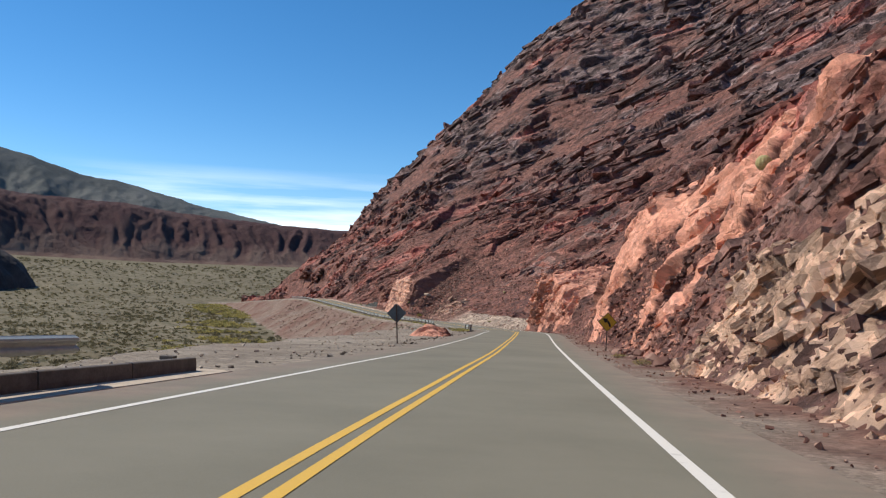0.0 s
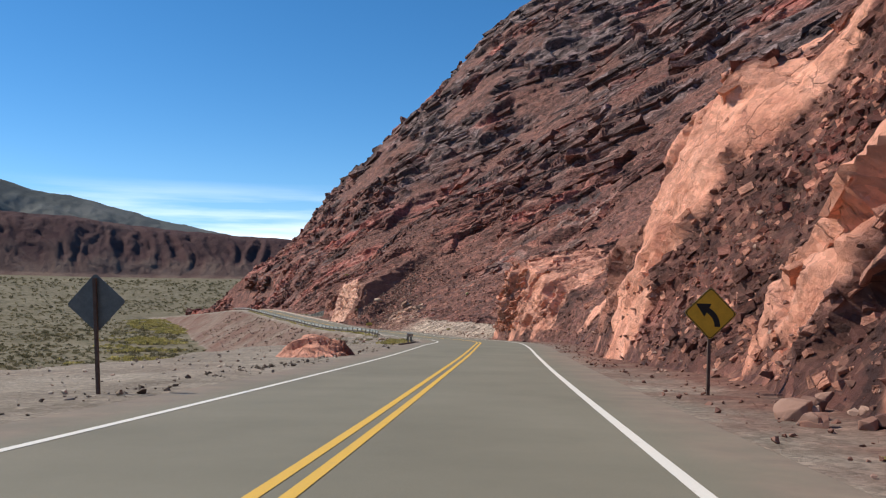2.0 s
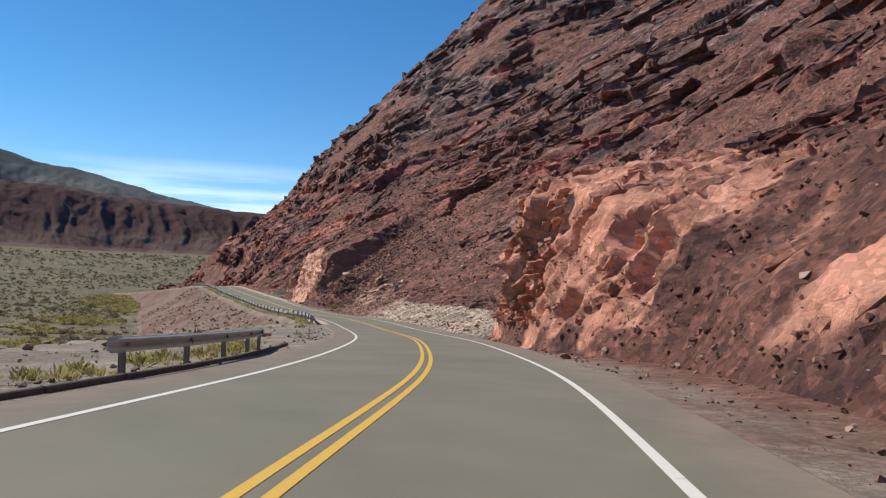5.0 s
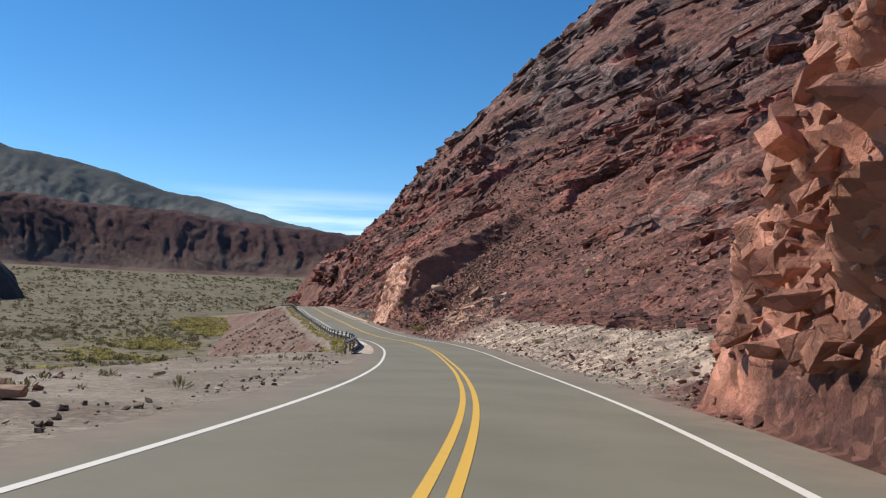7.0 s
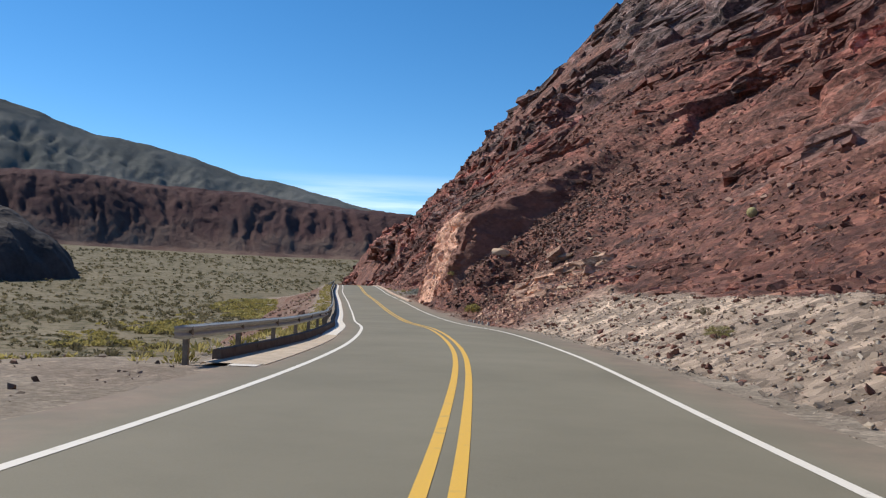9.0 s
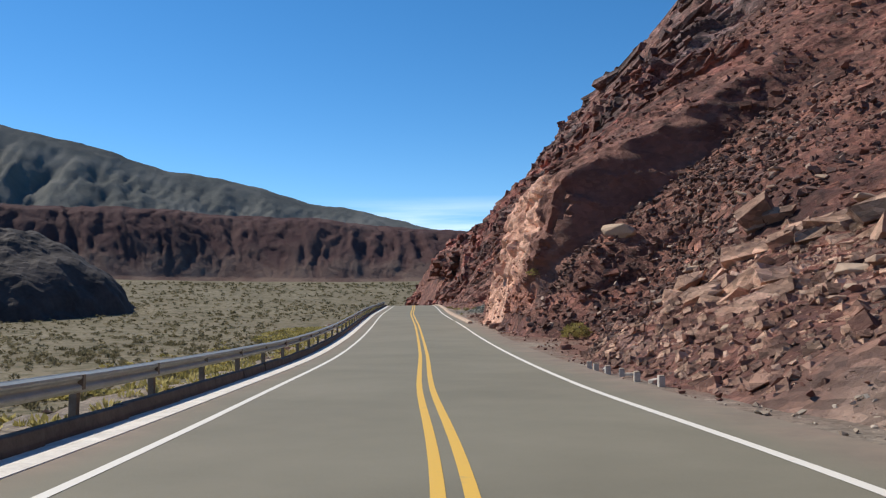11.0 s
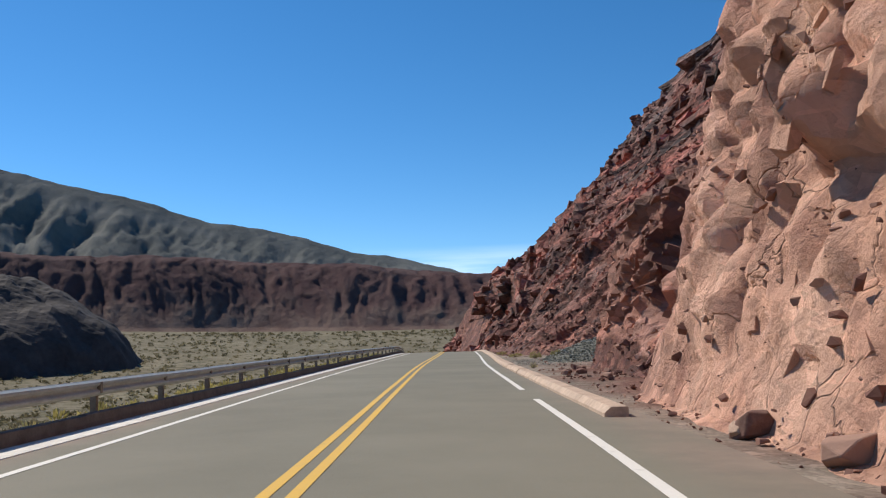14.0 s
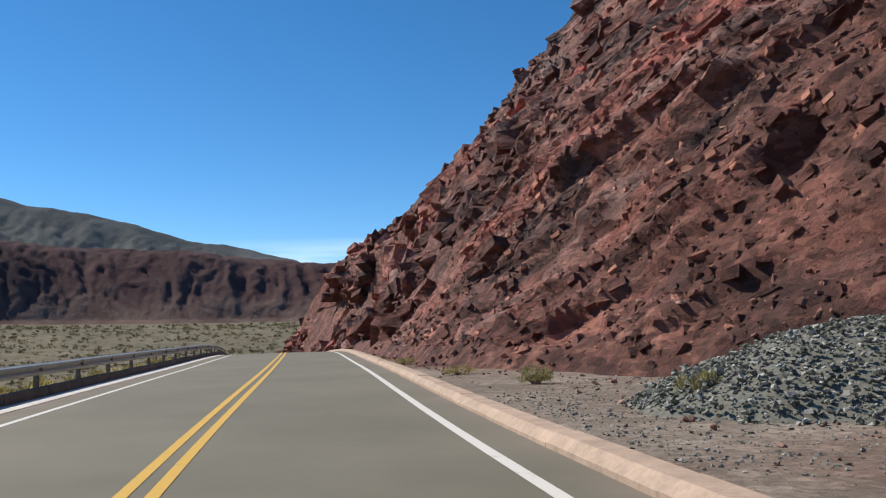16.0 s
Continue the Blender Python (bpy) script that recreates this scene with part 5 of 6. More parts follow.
def curve_arrow(bm, y):
    """An arrow that comes up and bends to the left, in the xz plane."""
    line, n = [], 14
    for k in range(n):
        t = k / (n - 1)
        ang = t * radians(62)
        line.append(((0.42 * math.cos(ang) - 0.42) + 0.16, -0.30 + 0.42 * math.sin(ang), ang))
    w = 0.065
    left = [(x - w * math.cos(a), z - w * math.sin(a)) for x, z, a in line]
    right = [(x + w * math.cos(a), z + w * math.sin(a)) for x, z, a in line]
    for k in range(n - 1):
        q = [left[k], right[k], right[k + 1], left[k + 1]]
        bm.faces.new([bm.verts.new((px, y, pz)) for px, pz in q])
    x, z, a = line[-1]
    tx, tz, nx, nz = -math.sin(a), math.cos(a), math.cos(a), math.sin(a)
    tip = [(x + nx * 0.17, z + nz * 0.17), (x + tx * 0.32, z + tz * 0.32), (x - nx * 0.17, z - nz * 0.17)]
    bm.faces.new([bm.verts.new((px, y, pz)) for px, pz in tip])
    bmesh.ops.remove_doubles(bm, verts=bm.verts, dist=0.0005)
    bmesh.ops.solidify(bm, geom=bm.faces[:], thickness=0.003)
    return bm


def road_sign(s, d, lean, facing, label, ground):
    """Diamond warning sign on one post. facing: degrees added to the road's heading."""
    p = ground
    top = empty("road_sign", pose(*p, 0, lean, heading(s) + facing), label=label, category="road sign", group="diamond warning signs")
    bm = bmesh.new()
    box(bm, (0.07, 0.07, 2.55), (0, 0.05, 1.0), bevel=0.006)
    part("post", bm, SIGN_POST, top, "rusty square steel post")
    plate = part("plate", diamond(bmesh.new(), 0.62, 0.012, 0.0), SIGN_BACK, top, "dull metal sign plate")
    plate.location = (0, 0, 1.76)
    part("face", diamond(bmesh.new(), 0.605, 0.003, -0.0085), SIGN_YELLOW, plate, "dusty yellow face")
    rim = bmesh.new()
    diamond(rim, 0.59, 0.003, -0.0110)
    inner = diamond(bmesh.new(), 0.565, 0.003, -0.0135)
    part("border", rim, SIGN_BLACK, plate, "thin black border")
    part("panel", inner, SIGN_YELLOW, plate, "dusty yellow panel")
    part("arrow", curve_arrow(bmesh.new(), -0.0155), SIGN_BLACK, plate, "black bent arrow")
    for z in (-0.25, 0.25):
        bm = bmesh.new()
        box(bm, (0.11, 0.02, 0.04), (0, 0.02, z), bevel=0.003)
        part("bracket", bm, SIGN_BACK, plate)
    return top


road_sign(52.75, 6.35, 1.5, 4, "yellow diamond curve sign with black arrow on a rusty post", on_shoulder(52.75, 6.35) + Vector((0, 0, 0.1)))
road_sign(49.6, -6.63, 3.5, 183, "diamond road sign with a dark metal back, on leaning post", on_verge(49.6, -6.63) + Vector((0, 0, 0.12)))

# ---- marker posts ----
LIME = plain("chalky_white_concrete", (0.50, 0.45, 0.385), 0.9, var=0.3, scale=9)


def marker(s, d, h, tip=0.0, turn=0.0):
    top = empty("marker_post", pose(*on_shoulder(s, d), 0, tip, heading(s) + turn) @ pose(0, 0, -0.08 if not tip else 0.06),
                label="short square white concrete marker post on the shoulder" if not tip else "white concrete marker post lying knocked over on the shoulder",
                category="marker post", group="concrete marker posts")
    bm = bmesh.new()
    h *= 0.6
    box(bm, (0.15, 0.15, h + 0.08), (0, 0, (h + 0.08) / 2), bevel=0.018)
    part("shaft", bm, LIME, top)
    bm = bmesh.new()
    box(bm, (0.138, 0.138, 0.03), (0, 0, h + 0.093), bevel=0.012)
    part("cap", bm, CONCRETE, top, "weathered pale cap")


for ms, md, mh in ((215.1, 4.98, 0.34), (214.0, 5.12, 0.34), (212.5, 5.08, 0.36), (211.4, 5.2, 0.34), (209.9, 5.24, 0.38), (208.7, 5.37, 0.40)):
    marker(ms, md, mh, 0, rng.uniform(-12, 12))
marker(209.5, 5.3, 0.3, 84, 35)
marker(213.4, 5.25, 0.28, 86, 70)
marker(211.9, 5.35, 0.28, 85, -40)


# ---- stones ----
def hull(seed, flat=0.7, n=13):
    """An angular stone about 1 across: corners and triangles."""
    r = random.Random(seed)
    bm = bmesh.new()
    for _ in range(n):
        v = Vector((r.gauss(0, 1), r.gauss(0, 1), r.gauss(0, 1))).normalized() * r.uniform(0.4, 0.55)
        bm.verts.new((v.x * r.uniform(0.8, 1.15), v.y, v.z * flat))
    out = bmesh.ops.convex_hull(bm, input=bm.verts)
    bmesh.ops.delete(bm, geom=[g for g in out["geom_interior"] if isinstance(g, bmesh.types.BMVert)], context="VERTS")
    bmesh.ops.triangulate(bm, faces=bm.faces)
    bm.verts.ensure_lookup_table()
    bm.verts.index_update()
    v = np.array([tuple(q.co) for q in bm.verts])
    f = np.array([[q.index for q in face.verts] for face in bm.faces])
    bm.free()
    a, b, c = v[f[:, 0]], v[f[:, 1]], v[f[:, 2]]
    inward = (np.cross(b - a, c - a) * (a + b + c - 3 * v.mean(0))).sum(1) < 0
    f[inward] = f[inward][:, ::-1]
    return v, f


HULLS = [hull(k, 0.55 + 0.35 * (k % 3) / 2, 9 + k % 5) for k in range(8)]


def stones(name, places, sizes, mat, label, sink=0.2, shift=0.16):
    verts, faces, base = [], [], 0
    places = np.asarray(places) + np.c_[nrg.uniform(-shift, shift, (len(places), 2)), np.zeros(len(places))]
    ang = nrg.uniform(0, 2 * np.pi, (len(places), 2))
    for (x, y, z), size, (a, b) in zip(places, sizes, ang):
        v, f = HULLS[nrg.randint(8)]
        ca, sa, cb, sb = math.cos(a), math.sin(a), math.cos(0.6 * math.sin(b)), math.sin(0.6 * math.sin(b))
        rot = np.array([[ca, -sa * cb, sa * sb], [sa, ca * cb, -ca * sb], [0, sb, cb]])
        verts.append((v * size) @ rot.T + (x, y, z + size * sink))
        faces.append(f + base)
        base += len(v)
    me = mesh_from(name, np.vstack(verts), np.vstack(faces), mat)
    return tagged(new(name, me), label, "stones", kind="stuff")


RED_STONES = island_material("loose_red_stones", (0.0, (0.13, 0.066, 0.052)), (0.4, (0.19, 0.094, 0.070)), (0.8, (0.27, 0.15, 0.112)), (1.0, (0.42, 0.28, 0.21)))
GREY_STONES = island_material("grey_gravel_stones", (0.0, (0.24, 0.185, 0.14)), (0.4, (0.36, 0.29, 0.22)), (0.8, (0.52, 0.44, 0.35)), (1.0, (0.30, 0.20, 0.155)))
DARK_STONES = island_material("dark_broken_rock", (0.0, (0.075, 0.050, 0.044)), (0.5, (0.145, 0.084, 0.068)), (0.85, (0.23, 0.14, 0.11)), (1.0, (0.42, 0.31, 0.24)))
RUBBLE = island_material("brown_red_rubble", (0.0, (0.11, 0.066, 0.052)), (0.5, (0.19, 0.112, 0.085)), (0.8, (0.27, 0.175, 0.135)), (1.0, (0.42, 0.31, 0.24)))
CHIP = island_material("blue_grey_crushed_stone", (0.0, (0.08, 0.083, 0.066)), (0.35, (0.17, 0.172, 0.142)), (0.75, (0.28, 0.278, 0.24)), (1.0, (0.46, 0.45, 0.40)))

ss_all = np.repeat(M_S[:, None], M_D.shape[1], 1)
over_all = M_D - FOOT(M_S)[:, None]


def pick(mask, count):
    idx = np.flatnonzero(mask.ravel())
    return idx[nrg.randint(0, len(idx), count)]


def sizes_of(count, lo, hi, power=3.0):
    return lo + (hi - lo) * nrg.uniform(0, 1, count) ** power


flat_p = M_P.reshape(-1, 3)
k = pick((M_SCREE > 0.35) & (M_D < 26) & (ss_all > 0) & (ss_all < 330) & (over_all > 0.2), 10000)
stones("talus_stones", flat_p[k], sizes_of(len(k), 0.05, 0.42, 3.5), RED_STONES, "angular red-brown talus stones lying on the slope", 0.1)
k = pick((M_SCREE > 0.3) & (M_D >= 22) & (M_D < 80) & (ss_all > 60) & (ss_all < 420), 8000)
stones("talus_stones", flat_p[k], sizes_of(len(k), 0.15, 0.9, 3.0), RED_STONES, "red-brown talus blocks high on the slope", 0.1)
k = pick((M_GRAVEL > 0.4), 11000)
stones("bank_stones", flat_p[k], sizes_of(len(k), 0.03, 0.22, 5.0), GREY_STONES, "pale grey-brown stones of a gravel bank", 0.1)
k = pick((over_all > -0.3) & (over_all < 1.6) & (ss_all > -5) & (ss_all < 330), 4500)
stones("foot_stones", flat_p[k], sizes_of(len(k), 0.04, 0.36, 4), RED_STONES, "broken red stones along the foot of the rock")
k = pick((ss_all > 222) & (ss_all < 239.8) & (over_all > 0.3) & (M_D < 22), 4200)
stones("block_field", flat_p[k], sizes_of(len(k), 0.08, 0.62, 2.8), DARK_STONES, "dark angular blocks piled below the overhang", 0.12)
idx = np.flatnonzero((right_s > -5) & (right_s < 330))
ii, jj = idx[nrg.randint(0, len(idx), 6500)], nrg.randint(2, 14, 6500)
keep = ~((right_s[ii] > 140) & (right_s[ii] < 205))
stones("shoulder_stones", r_p[ii[keep], jj[keep]], sizes_of(keep.sum(), 0.025, 0.2, 4), RED_STONES, "small red stones on the dusty shoulder", 0.2, 0.3)
stones("shoulder_stones", r_p[ii[~keep], jj[~keep]], sizes_of((~keep).sum(), 0.03, 0.22, 4), GREY_STONES, "small pale stones on the shoulder", 0.2, 0.3)
vi, vj = nrg.randint(0, len(V_S), 12000), nrg.randint(2, 56, 12000)
ok = (V_S[vi] > 5) & (V_S[vi] < 345)
vi, vj = vi[ok], vj[ok]
isred = V_RED[vi, vj] > 0.5
stones("embankment_rubble", V_P[vi[isred], vj[isred]], sizes_of(isred.sum(), 0.08, 0.75, 3.4), RUBBLE, "red rubble of the road embankment")
stones("verge_stones", V_P[vi[~isred], vj[~isred]], sizes_of((~isred).sum(), 0.025, 0.22, 4), GREY_STONES, "scattered small stones on the sandy verge", 0.2, 0.3)

CLODS = island_material("dark_dirt_clods", (0.0, (0.085, 0.065, 0.05)), (0.6, (0.16, 0.125, 0.098)), (1.0, (0.30, 0.25, 0.20)))
ci = nrg.randint(0, len(V_S), 5200)
cj = np.clip((1.4 + 1.1 * fbm(np.stack([V_S[ci], 0 * V_S[ci], 0 * V_S[ci]], 1), 9, 3) + nrg.normal(0, 0.35, 5200)) / 0.4, 1, 12).astype(int)
ok = (V_S[ci] > 18) & (V_S[ci] < 172) & (nrg.uniform(0, 1, 5200) < 0.25 + 1.5 * np.maximum(0, fbm(np.stack([V_S[ci], 0 * V_S[ci] + 40, 0 * V_S[ci]], 1), 5, 3)))
stones("edge_clods", V_P[ci[ok], cj[ok]], sizes_of(ok.sum(), 0.03, 0.26, 3.5), CLODS, "dark dirt clods and stones along the broken asphalt edge", 0.15, 0.25)

BOULDER = stone_material("sandstone_boulder", (0.0, (0.12, 0.06, 0.048)), (0.45, (0.24, 0.12, 0.088)), (0.8, (0.42, 0.27, 0.20)), (1.0, (0.50, 0.38, 0.27)))
PALE = stone_material("pale_sandstone_slab", (0.0, (0.36, 0.24, 0.17)), (1.0, (0.52, 0.39, 0.28)))


def boulder_meshes(mat, flat, seeds):
    out = []
    for sd in seeds:
        r = random.Random(sd)
        bm = bmesh.new()
        for _ in range(26):
            v = Vector((r.gauss(0, 1), r.gauss(0, 1), r.gauss(0, 1))).normalized()
            m = max(abs(v.x), abs(v.y), abs(v.z))
            v = v * (0.5 / m) * r.uniform(0.72, 0.92)
            bm.verts.new((v.x * 1.2, v.y, v.z * flat))
        res = bmesh.ops.convex_hull(bm, input=bm.verts)
        bmesh.ops.delete(bm, geom=[g for g in res["geom_interior"] if isinstance(g, bmesh.types.BMVert)], context="VERTS")
        bmesh.ops.bevel(bm, geom=bm.edges[:], offset=0.018, segments=1, affect="EDGES")
        me = bpy.data.meshes.new("boulder")
        bm.to_mesh(me)
        bm.free()
        me.materials.append(mat)
        out.append(me)
    return out


ROUND_ME = boulder_meshes(BOULDER, 0.72, range(40, 46))
SLAB_ME = boulder_meshes(PALE, 0.36, range(60, 65))


def boulder(me, p, size, label, tilt=20, group="fallen boulders", name="boulder", stretch=(1, 1, 1)):
    ob = tagged(new(name, me), label, "boulder", group)
    ob.matrix_world = Matrix.Translation(p) @ Matrix.Translation((0, 0, size * 0.2)) @ pose(0, 0, 0, rng.uniform(-tilt, tilt), rng.uniform(-tilt, tilt), rng.uniform(0, 360)) @ Matrix.Diagonal((size * stretch[0], size * stretch[1], size * stretch[2], 1))
    return ob


for _ in range(26):
    bs, bd = rng.uniform(40, 50), rng.uniform(6.6, 9.0)
    boulder(rng.choice(ROUND_ME), on_shoulder(bs, bd), rng.uniform(0.22, 0.65), "angular reddish boulder in a rubble heap at the rock foot")
for _ in range(12):
    bs, bd = rng.uniform(28, 36), rng.uniform(6.8, 8.2)
    boulder(rng.choice(ROUND_ME + SLAB_ME), on_shoulder(bs, bd), rng.uniform(0.25, 0.8), "tan broken boulder below the bedded outcrop")
for _ in range(22):
    bs, bd = rng.uniform(206, 229), rng.uniform(8.5, 17)
    boulder(rng.choice(SLAB_ME), on_rock(bs, bd), rng.uniform(0.3, 0.8), "pale flat sandstone slab resting on the red slope", 14)
for _ in range(20):
    bs, bd = rng.uniform(206, 238), rng.uniform(6.3, 9.5)
    boulder(rng.choice(ROUND_ME), on_shoulder(bs, bd), rng.uniform(0.2, 0.6), "reddish boulder on the dusty shoulder")
for _ in range(14):
    bs, bd = rng.uniform(244, 256), rng.uniform(5.4, 6.3)
    boulder(rng.choice(ROUND_ME), on_shoulder(bs, bd), rng.uniform(0.25, 0.75), "broken brown boulder at the foot of the pink cliff")
for _ in range(18):
    bs, bd = rng.uniform(266, 282), rng.uniform(5.6, 7.6)
    boulder(rng.choice(ROUND_ME), on_shoulder(bs, bd), rng.uniform(0.12, 0.4), "red boulder on the dirt pad")
for _ in range(10):
    bs, bd = rng.uniform(150, 200), rng.uniform(6.2, 9.5)
    boulder(rng.choice(ROUND_ME), on_shoulder(bs, bd), rng.uniform(0.12, 0.32), "grey-brown boulder on the gravel bank")
for _ in range(24):
    bs, bd = rng.uniform(112, 150), rng.uniform(-17, -8.5)
    boulder(rng.choice(ROUND_ME + SLAB_ME), on_verge(bs, bd), rng.uniform(0.15, 0.5), "pale rubble stone dumped on the verge")
boulder(ROUND_ME[0], on_shoulder(116.0, 5.36), 0.42, "lone angular boulder beside the edge line")
boulder(SLAB_ME[1], on_verge(134.2, -8.97), 0.75, "flat dark boulder lying on the grey verge", 4)
big = boulder(ROUND_ME[2], on_rock(238.1, 11.7) + Vector((0, 0, -0.1)), 1.5, "long pale boulder perched under the dark overhang", 8, stretch=(1.8, 0.85, 1.0))
big.data = big.data.copy()
big.data.materials[0] = PALE


# ---- rock mound by the road ----
def mound():
    n = 60
    u = np.linspace(-1, 1, n)
    uu, vv = np.meshgrid(u, u, indexing="ij")
    r = np.hypot(uu, vv)
    p = np.stack([uu * 2.2, vv * 3.2, 0 * uu], -1)
    base = p.reshape(-1, 3)
    h = 1.2 * np.clip(1 - r**1.6, -0.2, 1) * (1 + 0.5 * (-uu) * 0.6)
    q = base + np.array([7.0, 3.0, 0])
    h = h + (0.7 * slabs(q, 0.9, 1.3) + 0.35 * slabs(q + 40, 0.35, 1.3)).reshape(h.shape) * smooth(1.0, 0.6, r) * (0.35 + 0.65 * smooth(0.1, 0.7, uu + 0.3 * vv))
    h = np.where(r > 1, -0.4, h) - 0.25
    p[..., 2] = h
    sal = smooth(0.75, 0.3, uu + 0.3 * vv)
    z0 = 0 * sal
    me = mesh_from("rock_mound", p.reshape(-1, 3), grid_faces(n, n)[:, ::-1], ROCK, False, dict(scree=0.5 * (1 - sal), tan=z0, salmon=sal * 0.9, pink=z0, gravel=z0, bed=z0))
    ob = tagged(new("rock_mound", me), "salmon and dark brown rock mound on the sandy verge", "rock mound")
    ob.matrix_world = pose(*on_verge(73.5, -7.4), 0, 0, heading(71) + 8)


mound()


# ---- heap of crushed stone ----
def heap():
    c = place(291.0, 10.7)
    n = 40
    u = np.linspace(-1, 1, n)
    uu, vv = np.meshgrid(u, u, indexing="ij")
    r = np.hypot(uu, vv)
    p = np.stack([uu * 4.0, vv * 3.4, 0 * uu], -1)
    nz = fbm(p.reshape(-1, 3), 1.8, 3).reshape(r.shape)
    p[..., 2] = 1.6 * np.clip(1 - r ** 1.2 + 0.15 * nz, 0, 1) - 0.25
    top = empty("gravel_heap", pose(c.x, c.y, c.z + 0.12, 0, 0, heading(291.5) - 25), label="grey-green heap of crushed stone on red dirt", category="gravel heap")
    ob = new("core", mesh_from("core", p.reshape(-1, 3), grid_faces(n, n)[:, ::-1], CHIPBASE))
    ob.parent = top
    mask = np.flatnonzero((r < 0.98).ravel())
    pick_i = mask[nrg.randint(0, len(mask), 9000)]
    pts = p.reshape(-1, 3)[pick_i] + np.c_[nrg.uniform(-0.12, 0.12, (9000, 2)), np.zeros(9000)]
    st = stones("crushed_stone", pts, sizes_of(9000, 0.05, 0.16, 2.2), CHIP, "")
    del st["category"], st["kind"]
    st.parent = top


cs, cd = nrg.uniform(281, 303, 2600), 5.3 + 5.5 * nrg.uniform(0, 1, 2600) ** 1.3
cs = 290 + (cs - 290) * (0.35 + 0.65 * (cd - 5) / 6)
chips = np.array([tuple(on_shoulder(a, b)) for a, b in zip(cs, cd)])
stones("spread_gravel", chips, sizes_of(len(chips), 0.025, 0.09, 3), CHIP, "grey crushed stone spread over the dirt pad", 0.1, 0.35)
CHIPBASE = plain("crushed_stone_fines", (0.17, 0.165, 0.135), 0.95, var=0.35, scale=8)
heap()


# ---- scrub ----
def blades(centres, radii, heights, count, width, tones, name, mat, label, category, parent=None, spread=1.0, kind="stuff"):
    """Clumps of thin leaning leaves, each a small triangle pair."""
    n = len(centres)
    c = np.repeat(np.asarray(centres), count, 0)
    r = np.repeat(np.asarray(radii), count)
    h = np.repeat(np.asarray(heights), count)
    t = np.repeat(np.asarray(tones), count) + nrg.uniform(-0.18, 0.18, n * count)
    a = nrg.uniform(0, 2 * np.pi, n * count)
    q = np.sqrt(nrg.uniform(0, 1, n * count))
    up = nrg.uniform(0.35, 1.0, n * count) * np.sqrt(np.clip(1 - (0.85 * q) ** 2, 0.05, 1))
    tip = c + np.stack([np.cos(a) * q * r * spread, np.sin(a) * q * r * spread, h * up], 1)
    root = c + np.stack([np.cos(a) * q * r * 0.55, np.sin(a) * q * r * 0.55, h * up * nrg.uniform(0.0, 0.55, n * count)], 1)
    b = a + nrg.uniform(-1.3, 1.3, n * count) + np.pi / 2
    side = np.stack([np.cos(b), np.sin(b), 0.3 * nrg.uniform(-1, 1, n * count)], 1) * (width * r)[:, None] * nrg.uniform(0.6, 1.4, n * count)[:, None]
    mid = 0.45 * root + 0.55 * tip
    v = np.stack([root, mid - side, tip, mid + side], 1).reshape(-1, 3)
    f = np.arange(n * count)[:, None] * 4 + np.arange(4)[None]
    me = mesh_from(name, v, f, mat, False, {"tone": np.repeat(t, 4)})
    ob = new(name, me)
    if parent:
        ob.parent = parent
        return ob
    return tagged(ob, label, category, kind=kind)


def leaf_material(name, *stops):
    n = Nodes(name, rough=0.8, spec=0.15)
    c = n.ramp(n.attr("tone"), *stops)
    c = n.mix(n.range(n.noise(3.0, 3), 0.35, 0.7, 0.0, 0.3), c, (0.20, 0.17, 0.09))
    mat = n.done(c)
    thin = n.add("ShaderNodeBsdfTranslucent")
    n.put(thin.inputs["Color"], c)
    both = n.add("ShaderNodeMixShader")
    both.inputs[0].default_value = 0.45
    n.link(n.b.outputs[0], both.inputs[1])
    n.link(thin.outputs[0], both.inputs[2])
    n.link(both.outputs[0], n.t.nodes["Material Output"].inputs["Surface"])
    return mat


SCRUB = leaf_material("grey_green_scrub", (0.0, (0.10, 0.088, 0.05)), (0.45, (0.165, 0.146, 0.086)), (0.75, (0.24, 0.21, 0.13)), (1.0, (0.34, 0.29, 0.19)))
GOLD = leaf_material("yellow_green_scrub", (0.0, (0.16, 0.14, 0.045)), (0.5, (0.36, 0.31, 0.10)), (1.0, (0.55, 0.47, 0.20)))
GREEN = leaf_material("dusty_green_leaves", (0.0, (0.10, 0.11, 0.05)), (0.5, (0.19, 0.19, 0.085)), (1.0, (0.34, 0.30, 0.15)))
OLIVE = leaf_material("olive_bush_leaves", (0.0, (0.19, 0.175, 0.075)), (0.5, (0.33, 0.30, 0.125)), (1.0, (0.48, 0.43, 0.21)))
TWIG = plain("dry_twigs", (0.15, 0.11, 0.075), 0.9, var=0.3, scale=12)


def ground_at(x, y):
    p = np.stack([x, y, 0 * x], 1)
    return valley_z(x, y) + 0.5 * fbm(p, 30, 4)


def near_road(x, y):
    """Distance across the road's line, and along it."""
    step = AXIS[::8]
    dist = np.full(len(x), 1e9)
    for px, py, _ in step:
        dist = np.minimum(dist, np.hypot(x - px, y - py))
    return dist


def scatter(count, b0, b1, r0, r1, power):
    b = nrg.uniform(b0, b1, count)
    r = r0 + (r1 - r0) * nrg.uniform(0, 1, count) ** power
    p = polar(b, r)
    return p[:, 0], p[:, 1], r


